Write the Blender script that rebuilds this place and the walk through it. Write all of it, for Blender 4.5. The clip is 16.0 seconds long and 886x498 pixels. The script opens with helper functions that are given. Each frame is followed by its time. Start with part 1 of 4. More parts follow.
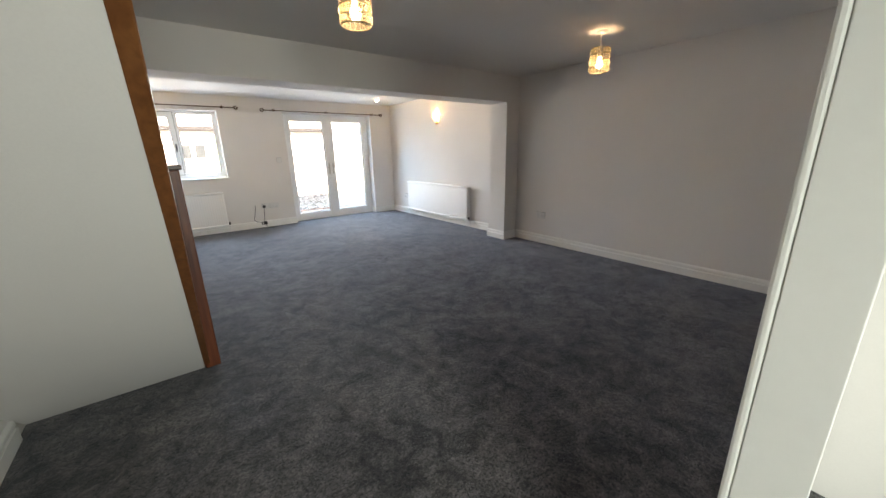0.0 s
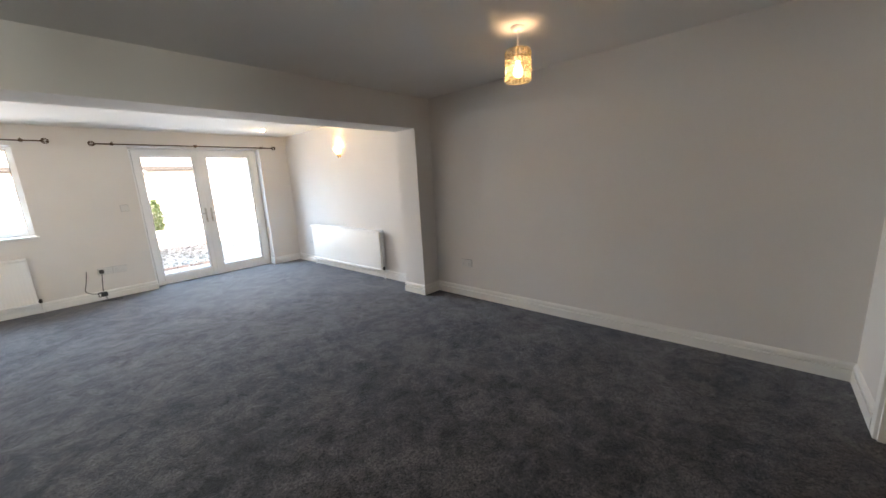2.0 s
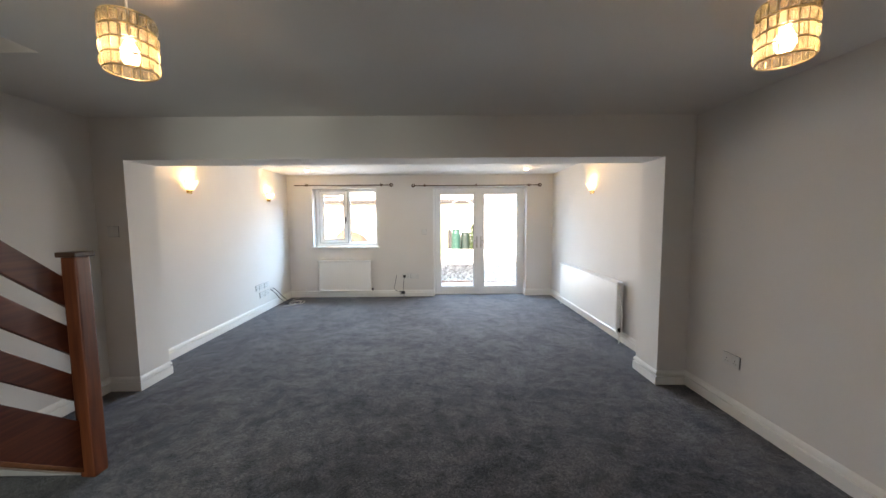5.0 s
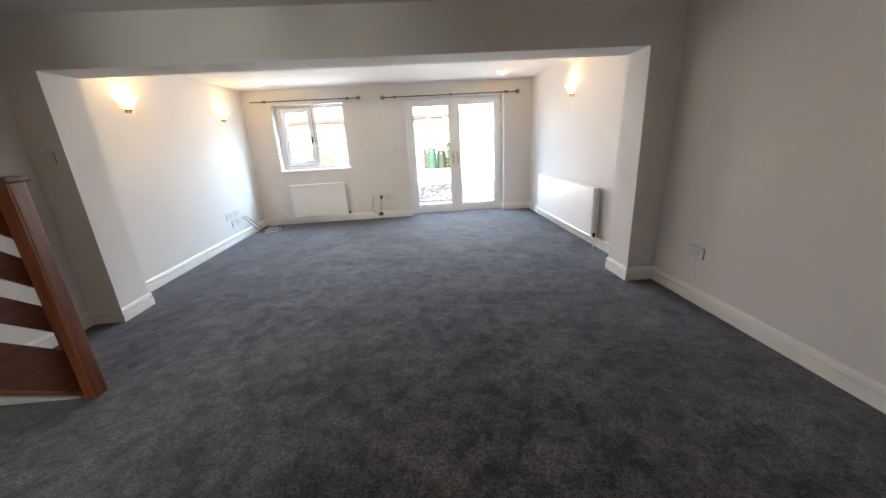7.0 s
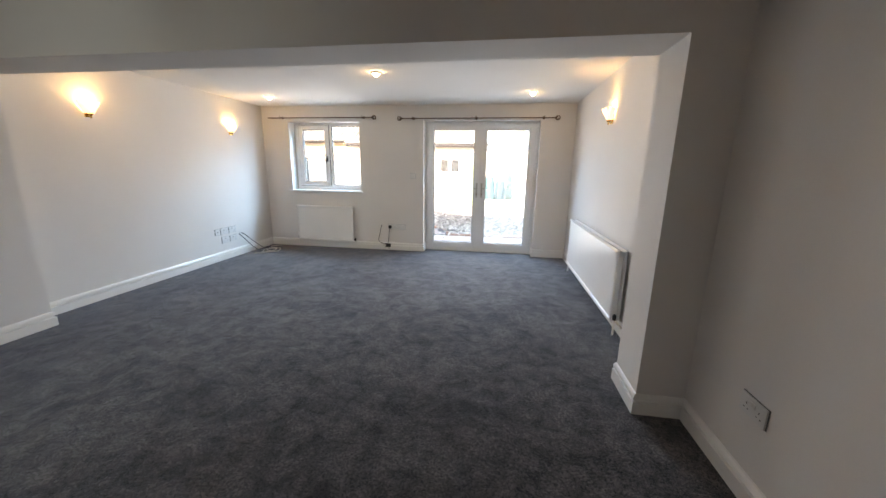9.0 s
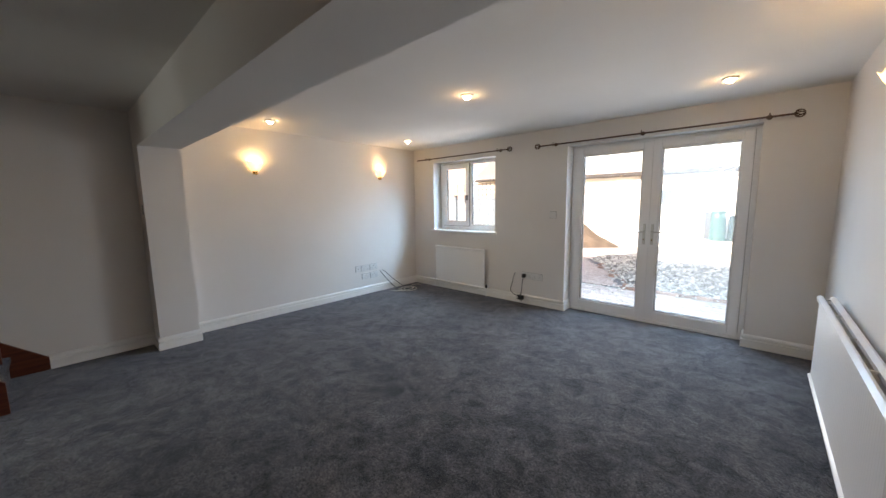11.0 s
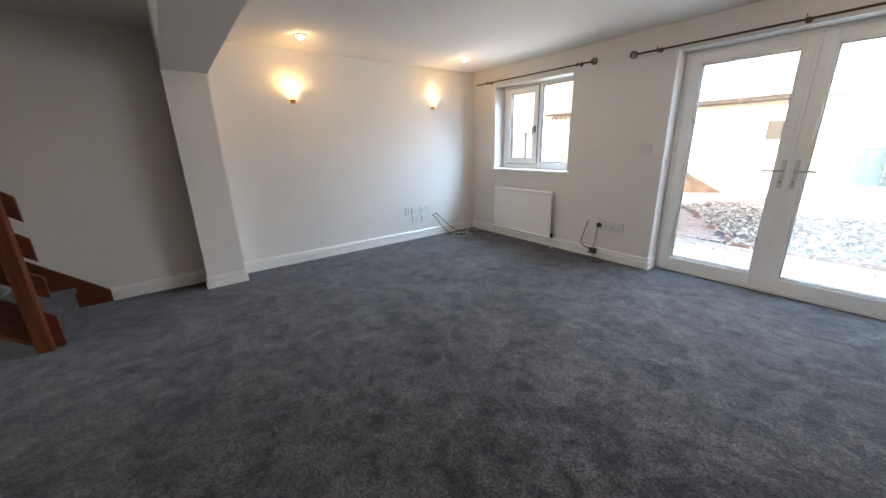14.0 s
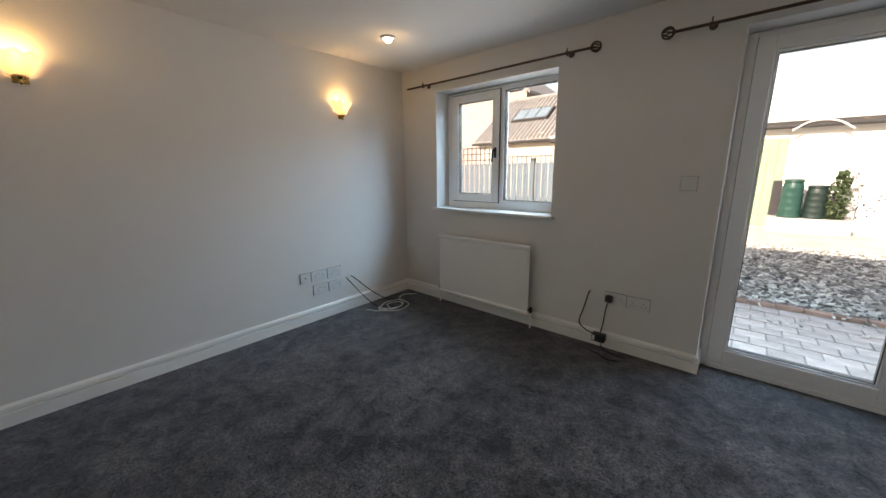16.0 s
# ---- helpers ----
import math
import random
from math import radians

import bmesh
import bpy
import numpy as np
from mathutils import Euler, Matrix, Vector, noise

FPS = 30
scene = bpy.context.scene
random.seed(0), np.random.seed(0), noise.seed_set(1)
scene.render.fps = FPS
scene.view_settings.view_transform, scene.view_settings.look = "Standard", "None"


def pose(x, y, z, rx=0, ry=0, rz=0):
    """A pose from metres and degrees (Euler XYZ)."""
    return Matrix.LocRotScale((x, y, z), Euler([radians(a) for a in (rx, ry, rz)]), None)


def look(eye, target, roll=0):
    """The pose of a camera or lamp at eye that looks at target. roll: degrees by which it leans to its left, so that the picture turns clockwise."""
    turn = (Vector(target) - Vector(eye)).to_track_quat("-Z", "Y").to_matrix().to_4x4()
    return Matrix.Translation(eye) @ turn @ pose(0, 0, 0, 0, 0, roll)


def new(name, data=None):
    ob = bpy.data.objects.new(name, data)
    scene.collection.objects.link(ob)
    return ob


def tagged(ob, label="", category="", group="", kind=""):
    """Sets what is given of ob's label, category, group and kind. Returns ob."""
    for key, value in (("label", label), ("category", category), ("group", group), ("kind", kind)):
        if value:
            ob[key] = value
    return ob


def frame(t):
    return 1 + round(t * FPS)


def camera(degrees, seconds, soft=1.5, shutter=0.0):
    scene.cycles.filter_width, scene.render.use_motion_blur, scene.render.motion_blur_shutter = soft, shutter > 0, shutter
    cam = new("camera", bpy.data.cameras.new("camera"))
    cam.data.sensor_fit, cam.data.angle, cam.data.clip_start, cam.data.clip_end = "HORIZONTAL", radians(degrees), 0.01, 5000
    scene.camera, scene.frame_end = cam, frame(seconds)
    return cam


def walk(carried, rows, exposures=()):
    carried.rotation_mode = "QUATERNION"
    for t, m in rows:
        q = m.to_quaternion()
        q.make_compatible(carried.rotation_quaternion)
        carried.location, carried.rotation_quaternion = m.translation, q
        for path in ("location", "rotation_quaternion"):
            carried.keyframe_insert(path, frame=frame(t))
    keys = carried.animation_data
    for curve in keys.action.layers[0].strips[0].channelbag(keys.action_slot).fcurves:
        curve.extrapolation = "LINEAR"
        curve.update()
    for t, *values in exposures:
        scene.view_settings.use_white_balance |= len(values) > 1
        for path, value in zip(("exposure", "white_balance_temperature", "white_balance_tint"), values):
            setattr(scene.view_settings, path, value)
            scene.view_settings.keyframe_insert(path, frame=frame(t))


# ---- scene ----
cam = camera(103.1, 16.0)
PATH = [
    (0, (0.545, 0.507, 1.336), (1.716, 2.036, 0.796), -1.3),
    (0.5, (0.669, 0.647, 1.331), (1.901, 2.128, 0.794), -1.4),
    (1, (0.901, 0.806, 1.353), (2.21, 2.245, 0.887), -1.3),
    (1.5, (1.231, 0.989, 1.367), (2.666, 2.328, 0.979), -2.3),
    (2, (1.577, 1.124, 1.378), (3.027, 2.446, 0.992), -3.2),
    (2.5, (1.918, 1.231, 1.391), (3.212, 2.722, 1.072), -1.3),
    (3, (2.207, 1.341, 1.389), (3.084, 3.125, 1.173), -0.6),
    (3.5, (2.423, 1.319, 1.427), (2.655, 3.295, 1.222), -1.6),
    (3.7, (2.498, 1.271, 1.449), (2.524, 3.266, 1.3), -0.2),
    (5.8, (2.593, 1.126, 1.426), (2.611, 3.116, 1.23), -0.5),
    (6, (2.574, 1.14, 1.404), (2.611, 3.114, 1.084), -0.2),
    (6.5, (2.577, 1.138, 1.369), (2.619, 3.072, 0.861), -0.4),
    (7, (2.588, 1.165, 1.348), (2.707, 3.072, 0.757), -3.2),
    (7.5, (2.789, 1.314, 1.33), (3.017, 3.222, 0.778), -4.1),
    (8, (3.06, 1.552, 1.335), (3.18, 3.48, 0.816), -3.2),
    (10.3, (4.204, 3.097, 1.355), (3.15, 4.768, 1.044), -0.3),
    (10.5, (4.24, 3.223, 1.36), (3.063, 4.81, 1.051), -1.9),
    (11, (4.282, 3.511, 1.393), (2.951, 4.982, 1.138), -0.8),
    (11.5, (4.304, 3.7, 1.459), (2.742, 4.949, 1.424), -1.0),
    (12, (4.332, 3.789, 1.502), (2.702, 4.947, 1.521), -1.0),
    (12.5, (4.313, 3.814, 1.427), (2.668, 4.918, 1.153), -0.7),
    (13, (4.265, 3.795, 1.324), (2.615, 4.794, 0.792), -1.1),
    (13.5, (4.194, 3.853, 1.304), (2.554, 4.818, 0.689), -1.4),
    (14, (3.967, 4.003, 1.311), (2.434, 5.155, 0.743), -1.3),
    (14.5, (3.657, 4.233, 1.327), (2.207, 5.499, 0.782), -2.1),
    (15, (3.292, 4.5, 1.319), (1.879, 5.829, 0.83), -0.6),
    (15.5, (2.927, 4.805, 1.321), (1.653, 6.277, 0.864), -1.4),
    (16, (2.599, 5.15, 1.319), (1.314, 6.621, 0.89), -0.6),
]
EXPOSURES = [(0.0, 2.68, 9250, 27), (2.0, 2.82, 9250, 27), (3.5, 2.62, 9150, 27), (6.0, 2.62, 9250, 27), (7.0, 2.82, 9250, 28), (8.0, 2.68, 9250, 28), (10.5, 1.92, 9250, 29), (13.0, 1.9, 9250, 29), (14.5, 2.3, 9250, 28), (15.0, 1.6, 9250, 27), (15.5, 1.24, 9350, 27), (16.0, 1.1, 9450, 27)]
walk(cam, [(t, look(eye, target, roll)) for t, eye, target, roll in PATH], EXPOSURES)

# ---- world, sun and the large lights ----
world = bpy.data.worlds.new("sky")
scene.world = world
world.use_nodes = True
wn = world.node_tree.nodes
sky = wn.new("ShaderNodeTexSky")
sky.sky_type = "NISHITA"
sky.sun_disc = False
SUN_ELEVATION, SUN_AZIMUTH = 29.0, 195.0
sky.sun_elevation, sky.sun_rotation = radians(SUN_ELEVATION), radians(SUN_AZIMUTH)
wn["Background"].inputs["Strength"].default_value = 0.15
world.node_tree.links.new(sky.outputs["Color"], wn["Background"].inputs["Color"])

sun_data = bpy.data.lights.new("sun", "SUN")
sun_data.energy, sun_data.angle, sun_data.color = 5.0, radians(0.5), (0.84, 0.93, 1.0)
sun = new("sun", sun_data)
_a, _e = radians(SUN_AZIMUTH), radians(SUN_ELEVATION)
sun_from = Vector((math.sin(_a) * math.cos(_e), math.cos(_a) * math.cos(_e), math.sin(_e)))
sun.matrix_world = look(sun_from * 30, (0, 0, 0))


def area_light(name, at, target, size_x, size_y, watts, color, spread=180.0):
    """An area lamp: daylight that enters by an opening, or a fill indoors."""
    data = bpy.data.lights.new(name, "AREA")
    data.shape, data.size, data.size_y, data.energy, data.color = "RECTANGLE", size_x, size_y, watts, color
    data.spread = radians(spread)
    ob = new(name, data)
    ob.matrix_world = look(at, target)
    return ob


def bulb_light(name, at, watts, radius=0.03, color=(1.0, 0.72, 0.42)):
    data = bpy.data.lights.new(name, "POINT")
    data.energy, data.shadow_soft_size, data.color = watts, radius, color
    ob = new(name, data)
    ob.location = at
    return ob


COOL, PALE = (0.34, 0.65, 1.0), (0.62, 0.82, 1.0)
area_light("door_daylight", (3.35, 8.10, 1.05), (3.35, 6.0, 0.95), 1.6, 1.8, 11, PALE, 165)
area_light("door_skylight", (3.35, 9.00, 2.35), (3.35, 7.4, 0.0), 1.9, 1.3, 48, (0.25, 0.58, 1.0), 160)
area_light("window_daylight", (0.80, 8.10, 1.52), (0.75, 6.0, 1.3), 1.1, 1.0, 8, PALE, 172)
area_light("window_skylight", (1.25, 8.85, 2.45), (0.30, 7.6, 1.1), 1.4, 0.7, 48, (0.25, 0.60, 1.0), 160)
# added fill in place of daylight from an unseen front door
area_light("hall_day_fill", (0.75, -1.35, 1.25), (1.7, 1.6, 0.0), 0.9, 1.9, 7.0, (0.62, 0.90, 1.0), 115)
# warm fill added upstairs for an unseen lamp; the landing has no opening
area_light("landing_warm_fill", (0.15, -0.9, 3.9), (0.15, 2.0, 3.0), 0.9, 0.9, 0.6, (1.0, 0.76, 0.50))


# ---- materials ----
def mat(name, color, rough=0.5, metal=0.0, vary=0.06, scale=6.0, fine=120.0, bump=0.05, spec=0.5, tint=None, random_vary=0.0):
    """A procedural surface: a base colour that drifts at a coarse and a fine scale, with fine relief."""
    m = bpy.data.materials.new(name)
    m.use_nodes = True
    nt = m.node_tree
    n, l = nt.nodes, nt.links
    b = n["Principled BSDF"]
    b.inputs["Roughness"].default_value = rough
    b.inputs["Metallic"].default_value = metal
    b.inputs["Specular IOR Level"].default_value = spec
    co = n.new("ShaderNodeTexCoord")
    big = n.new("ShaderNodeTexNoise")
    big.inputs["Scale"].default_value = scale
    big.inputs["Detail"].default_value = 4
    small = n.new("ShaderNodeTexNoise")
    small.inputs["Scale"].default_value = fine
    small.inputs["Detail"].default_value = 3
    for t in (big, small):
        l.new(co.outputs["Object"], t.inputs["Vector"])
    add = n.new("ShaderNodeMath")
    add.operation = "MULTIPLY_ADD"
    add.inputs[1].default_value = 0.35
    l.new(small.outputs["Fac"], add.inputs[0])
    half = n.new("ShaderNodeMath")
    half.operation = "MULTIPLY"
    half.inputs[1].default_value = 0.65
    l.new(big.outputs["Fac"], half.inputs[0])
    l.new(half.outputs[0], add.inputs[2])
    ramp = n.new("ShaderNodeValToRGB")
    dark = [c * (1 - vary * 2) for c in color]
    light = [min(1, c * (1 + vary * 2)) for c in (tint or color)]
    ramp.color_ramp.elements[0].position, ramp.color_ramp.elements[1].position = 0.3, 0.7
    ramp.color_ramp.elements[0].color = (*dark, 1)
    ramp.color_ramp.elements[1].color = (*light, 1)
    l.new(add.outputs[0], ramp.inputs["Fac"])
    out = ramp.outputs["Color"]
    if random_vary:
        info = n.new("ShaderNodeObjectInfo")
        rng = n.new("ShaderNodeMapRange")
        rng.inputs["To Min"].default_value, rng.inputs["To Max"].default_value = 1 - random_vary, 1 + random_vary
        l.new(info.outputs["Random"], rng.inputs["Value"])
        hsv = n.new("ShaderNodeHueSaturation")
        l.new(rng.outputs[0], hsv.inputs["Value"])
        l.new(out, hsv.inputs["Color"])
        out = hsv.outputs["Color"]
    l.new(out, b.inputs["Base Color"])
    if bump:
        bm_ = n.new("ShaderNodeBump")
        bm_.inputs["Strength"].default_value = bump
        bm_.inputs["Distance"].default_value = 0.004
        l.new(small.outputs["Fac"], bm_.inputs["Height"])
        l.new(bm_.outputs["Normal"], b.inputs["Normal"])
    return m


def carpet_material():
    """Dark grey cut pile: brushed patches, footprints in the nap and short fibres."""
    m = bpy.data.materials.new("carpet_pile")
    m.use_nodes = True
    n, l = m.node_tree.nodes, m.node_tree.links
    b = n["Principled BSDF"]
    b.inputs["Roughness"].default_value = 0.95
    b.inputs["Specular IOR Level"].default_value = 0.1
    b.inputs["Sheen Weight"].default_value = 0.35
    b.inputs["Sheen Roughness"].default_value = 0.45
    b.inputs["Sheen Tint"].default_value = (0.75, 0.82, 0.95, 1)
    co = n.new("ShaderNodeTexCoord")
    warp = n.new("ShaderNodeTexNoise")
    warp.inputs["Scale"].default_value, warp.inputs["Detail"].default_value = 2.2, 3
    patch = n.new("ShaderNodeTexNoise")
    patch.inputs["Scale"].default_value, patch.inputs["Detail"].default_value = 8.0, 10
    patch.inputs["Roughness"].default_value = 0.72
    patch.inputs["Distortion"].default_value = 0.5
    tuft = n.new("ShaderNodeTexVoronoi")
    tuft.inputs["Scale"].default_value = 130
    fibre = n.new("ShaderNodeTexNoise")
    fibre.inputs["Scale"].default_value, fibre.inputs["Detail"].default_value = 75, 6
    fibre.inputs["Roughness"].default_value = 0.85
    for t in (warp, patch, fibre, tuft):
        l.new(co.outputs["Object"], t.inputs["Vector"])
    ramp = n.new("ShaderNodeValToRGB")
    ramp.color_ramp.elements[0].position, ramp.color_ramp.elements[1].position = 0.41, 0.61
    ramp.color_ramp.elements[0].color = (0.024, 0.0215, 0.021, 1)
    ramp.color_ramp.elements[1].color = (0.104, 0.094, 0.092, 1)
    mix = n.new("ShaderNodeMix")
    mix.data_type = "FLOAT"
    mix.inputs["Factor"].default_value = 0.3
    l.new(patch.outputs["Fac"], mix.inputs["A"])
    l.new(warp.outputs["Fac"], mix.inputs["B"])
    l.new(mix.outputs["Result"], ramp.inputs["Fac"])
    fr = n.new("ShaderNodeMapRange")
    fr.inputs["From Min"].default_value, fr.inputs["From Max"].default_value = 0.33, 0.67
    fr.inputs["To Min"].default_value, fr.inputs["To Max"].default_value = 0.2, 1.95
    sep = n.new("ShaderNodeSeparateColor")
    l.new(tuft.outputs["Color"], sep.inputs["Color"])
    blend = n.new("ShaderNodeMix")
    blend.data_type = "FLOAT"
    blend.inputs["Factor"].default_value = 0.22
    l.new(fibre.outputs["Fac"], blend.inputs["A"])
    l.new(sep.outputs["Red"], blend.inputs["B"])
    l.new(blend.outputs["Result"], fr.inputs["Value"])
    hsv = n.new("ShaderNodeHueSaturation")
    l.new(ramp.outputs["Color"], hsv.inputs["Color"])
    l.new(fr.outputs[0], hsv.inputs["Value"])
    l.new(hsv.outputs["Color"], b.inputs["Base Color"])
    bp = n.new("ShaderNodeBump")
    bp.inputs["Strength"].default_value, bp.inputs["Distance"].default_value = 0.5, 0.006
    l.new(blend.outputs["Result"], bp.inputs["Height"])
    bp2 = n.new("ShaderNodeBump")
    bp2.inputs["Strength"].default_value, bp2.inputs["Distance"].default_value = 0.5, 0.02
    l.new(patch.outputs["Fac"], bp2.inputs["Height"])
    l.new(bp.outputs["Normal"], bp2.inputs["Normal"])
    l.new(bp2.outputs["Normal"], b.inputs["Normal"])
    return m


def glass_material(name, tint=(1, 1, 1), rough=0.0):
    """Clear glazing: mostly straight through, with a Fresnel gloss."""
    m = bpy.data.materials.new(name)
    m.use_nodes = True
    n, l = m.node_tree.nodes, m.node_tree.links
    n.remove(n["Principled BSDF"])
    clear = n.new("ShaderNodeBsdfTransparent")
    clear.inputs["Color"].default_value = (*tint, 1)
    gloss = n.new("ShaderNodeBsdfGlossy")
    gloss.inputs["Roughness"].default_value = rough
    fres = n.new("ShaderNodeFresnel")
    fres.inputs["IOR"].default_value = 1.45
    mix = n.new("ShaderNodeMixShader")
    l.new(fres.outputs[0], mix.inputs[0])
    l.new(clear.outputs[0], mix.inputs[1])
    l.new(gloss.outputs[0], mix.inputs[2])
    l.new(mix.outputs[0], n["Material Output"].inputs["Surface"])
    return m


def glow_material(name, color, strength):
    m = bpy.data.materials.new(name)
    m.use_nodes = True
    b = m.node_tree.nodes["Principled BSDF"]
    b.inputs["Base Color"].default_value = (0.9, 0.85, 0.75, 1)
    b.inputs["Emission Color"].default_value = (*color, 1)
    b.inputs["Emission Strength"].default_value = strength
    return m


def wood_material(name, dark, light, rough=0.35, axis=1):
    """Varnished joinery with long grain."""
    m = bpy.data.materials.new(name)
    m.use_nodes = True
    n, l = m.node_tree.nodes, m.node_tree.links
    b = n["Principled BSDF"]
    b.inputs["Roughness"].default_value = rough
    co = n.new("ShaderNodeTexCoord")
    mp = n.new("ShaderNodeMapping")
    sc = [28.0, 28.0, 28.0]
    sc[axis] = 1.6
    mp.inputs["Scale"].default_value = sc
    l.new(co.outputs["Object"], mp.inputs["Vector"])
    g = n.new("ShaderNodeTexNoise")
    g.inputs["Scale"].default_value, g.inputs["Detail"].default_value = 1.6, 6
    g.inputs["Distortion"].default_value = 0.6
    l.new(mp.outputs[0], g.inputs["Vector"])
    r = n.new("ShaderNodeValToRGB")
    r.color_ramp.elements[0].position, r.color_ramp.elements[1].position = 0.32, 0.68
    r.color_ramp.elements[0].color, r.color_ramp.elements[1].color = (*dark, 1), (*light, 1)
    l.new(g.outputs["Fac"], r.inputs["Fac"])
    l.new(r.outputs["Color"], b.inputs["Base Color"])
    bp = n.new("ShaderNodeBump")
    bp.inputs["Strength"].default_value, bp.inputs["Distance"].default_value = 0.12, 0.002
    l.new(g.outputs["Fac"], bp.inputs["Height"])
    l.new(bp.outputs["Normal"], b.inputs["Normal"])
    return m


WALL = mat("wall_paint", (0.74, 0.715, 0.69), 0.75, vary=0.018, scale=1.4, fine=190, bump=0.10, spec=0.25)
CEIL = mat("ceiling_paint", (0.77, 0.755, 0.735), 0.85, vary=0.018, scale=1.1, fine=150, bump=0.10, spec=0.2)
SKIRT = mat("gloss_white_joinery", (0.83, 0.82, 0.79), 0.32, vary=0.012, scale=3, fine=40, bump=0.02)
UPVC = mat("white_upvc", (0.85, 0.855, 0.86), 0.28, vary=0.01, scale=2, fine=60, bump=0.01)
ENAMEL = mat("radiator_enamel", (0.84, 0.83, 0.81), 0.3, vary=0.01, scale=4, fine=80, bump=0.015)
PLATE = mat("white_plastic", (0.70, 0.69, 0.67), 0.35, vary=0.01, scale=20, fine=200, bump=0.0)
GAP = mat("leaf_gap_shade", (0.20, 0.20, 0.20), 0.7, vary=0.05)
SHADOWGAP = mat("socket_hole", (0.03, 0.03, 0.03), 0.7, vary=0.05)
BLACK = mat("black_plastic", (0.016, 0.016, 0.018), 0.45, vary=0.1, scale=30)
CABLE_W = mat("white_cable", (0.62, 0.60, 0.55), 0.5, vary=0.04, scale=30)
BRONZE = mat("antique_bronze", (0.11, 0.066, 0.045), 0.38, metal=0.85, vary=0.15, scale=25)
STEEL = mat("satin_steel", (0.55, 0.54, 0.52), 0.3, metal=1.0, vary=0.04, scale=30)
BRASS = mat("polished_brass", (0.62, 0.42, 0.16), 0.25, metal=1.0, vary=0.06, scale=30)
CARPET = carpet_material()
WOOD = wood_material("red_stained_pine", (0.075, 0.013, 0.006), (0.145, 0.034, 0.013), 0.38, 1)
WOOD_V = wood_material("stained_newel", (0.10, 0.021, 0.008), (0.185, 0.048, 0.017), 0.40, 2)
WOOD_CAP = wood_material("dark_newel_cap", (0.035, 0.016, 0.010), (0.07, 0.032, 0.018), 0.35, 0)
OAK = wood_material("oak_veneer", (0.26, 0.13, 0.055), (0.38, 0.20, 0.09), 0.4, 2)
GLASS = glass_material("window_glass", (0.97, 0.985, 0.98))


# ---- shape helpers ----
def part(name, bm, material, parent=None, label="", smooth=False):
    """Links a bmesh as one mesh object, under a thing or a part where parent is given."""
    me = bpy.data.meshes.new(name)
    bmesh.ops.recalc_face_normals(bm, faces=bm.faces)
    bm.to_mesh(me)
    bm.free()
    if smooth:
        for p in me.polygons:
            p.use_smooth = True
    me.materials.append(material)
    ob = new(name, me)
    if parent is not None:
        ob.parent = parent
        ob.matrix_parent_inverse = Matrix.Translation(-Vector(parent.matrix_basis.translation)) if parent.parent is None else Matrix.Identity(4)
    if label:
        ob["label"] = label
    return ob


def box(bm, x0, y0, z0, x1, y1, z1, bevel=0.0, turn=None):
    """Adds a box to a bmesh, its edges eased by bevel; turn: a matrix for its corners."""
    r = bmesh.ops.create_cube(bm, size=1.0)
    vs = r["verts"]
    for v in vs:
        v.co = Vector(((x0 + x1) / 2 + v.co.x * (x1 - x0), (y0 + y1) / 2 + v.co.y * (y1 - y0), (z0 + z1) / 2 + v.co.z * (z1 - z0)))
    if bevel:
        es = list({e for v in vs for e in v.link_edges})
        out = bmesh.ops.bevel(bm, geom=es, offset=bevel, segments=2, affect="EDGES", profile=0.6)
        vs = list({v for f in out["faces"] for v in f.verts} | {v for v in vs if v.is_valid})
    if turn is not None:
        for v in vs:
            v.co = turn @ v.co
    return vs


def boxes(*items, bevel=0.0):
    bm = bmesh.new()
    for it in items:
        box(bm, *it, bevel=bevel)
    return bm


def lathe(profile, steps=24, at=(0, 0, 0), turn=None, arc=360.0):
    """A turned shape round z from (radius, height) pairs."""
    bm = bmesh.new()
    full = arc >= 359.9
    rings = []
    for i in range(steps if full else steps + 1):
        a = radians(arc) * i / steps
        rings.append([bm.verts.new((r * math.cos(a), r * math.sin(a), z)) for r, z in profile])
    for i in range(steps):
        a, b = rings[i], rings[(i + 1) % len(rings)]
        for k in range(len(profile) - 1):
            quad = [a[k], b[k], b[k + 1], a[k + 1]]
            bm.faces.new(quad)
    bmesh.ops.remove_doubles(bm, verts=bm.verts, dist=1e-5)
    m = Matrix.Translation(at) @ (turn or Matrix.Identity(4))
    bmesh.ops.transform(bm, matrix=m, verts=bm.verts)
    return bm


def tube(points, radius, sides=8, closed=False):
    """A round bar along a line of points."""
    bm = bmesh.new()
    pts = [Vector(p) for p in points]
    n = len(pts)
    rings, up = [], None
    for i, p in enumerate(pts):
        a = pts[(i - 1) % n] if (closed or i > 0) else p
        b = pts[(i + 1) % n] if (closed or i < n - 1) else p
        d = (b - a).normalized()
        if up is None:
            up = d.orthogonal().normalized()
        up = (up - d * up.dot(d)).normalized()
        side = d.cross(up)
        rings.append([bm.verts.new(p + radius * (up * math.cos(t) + side * math.sin(t))) for t in [2 * math.pi * k / sides for k in range(sides)]])
    for i in range(n if closed else n - 1):
        a, b = rings[i], rings[(i + 1) % n]
        for k in range(sides):
            bm.faces.new((a[k], a[(k + 1) % sides], b[(k + 1) % sides], b[k]))
    if not closed:
        bm.faces.new(rings[0][::-1])
        bm.faces.new(rings[-1])
    return bm


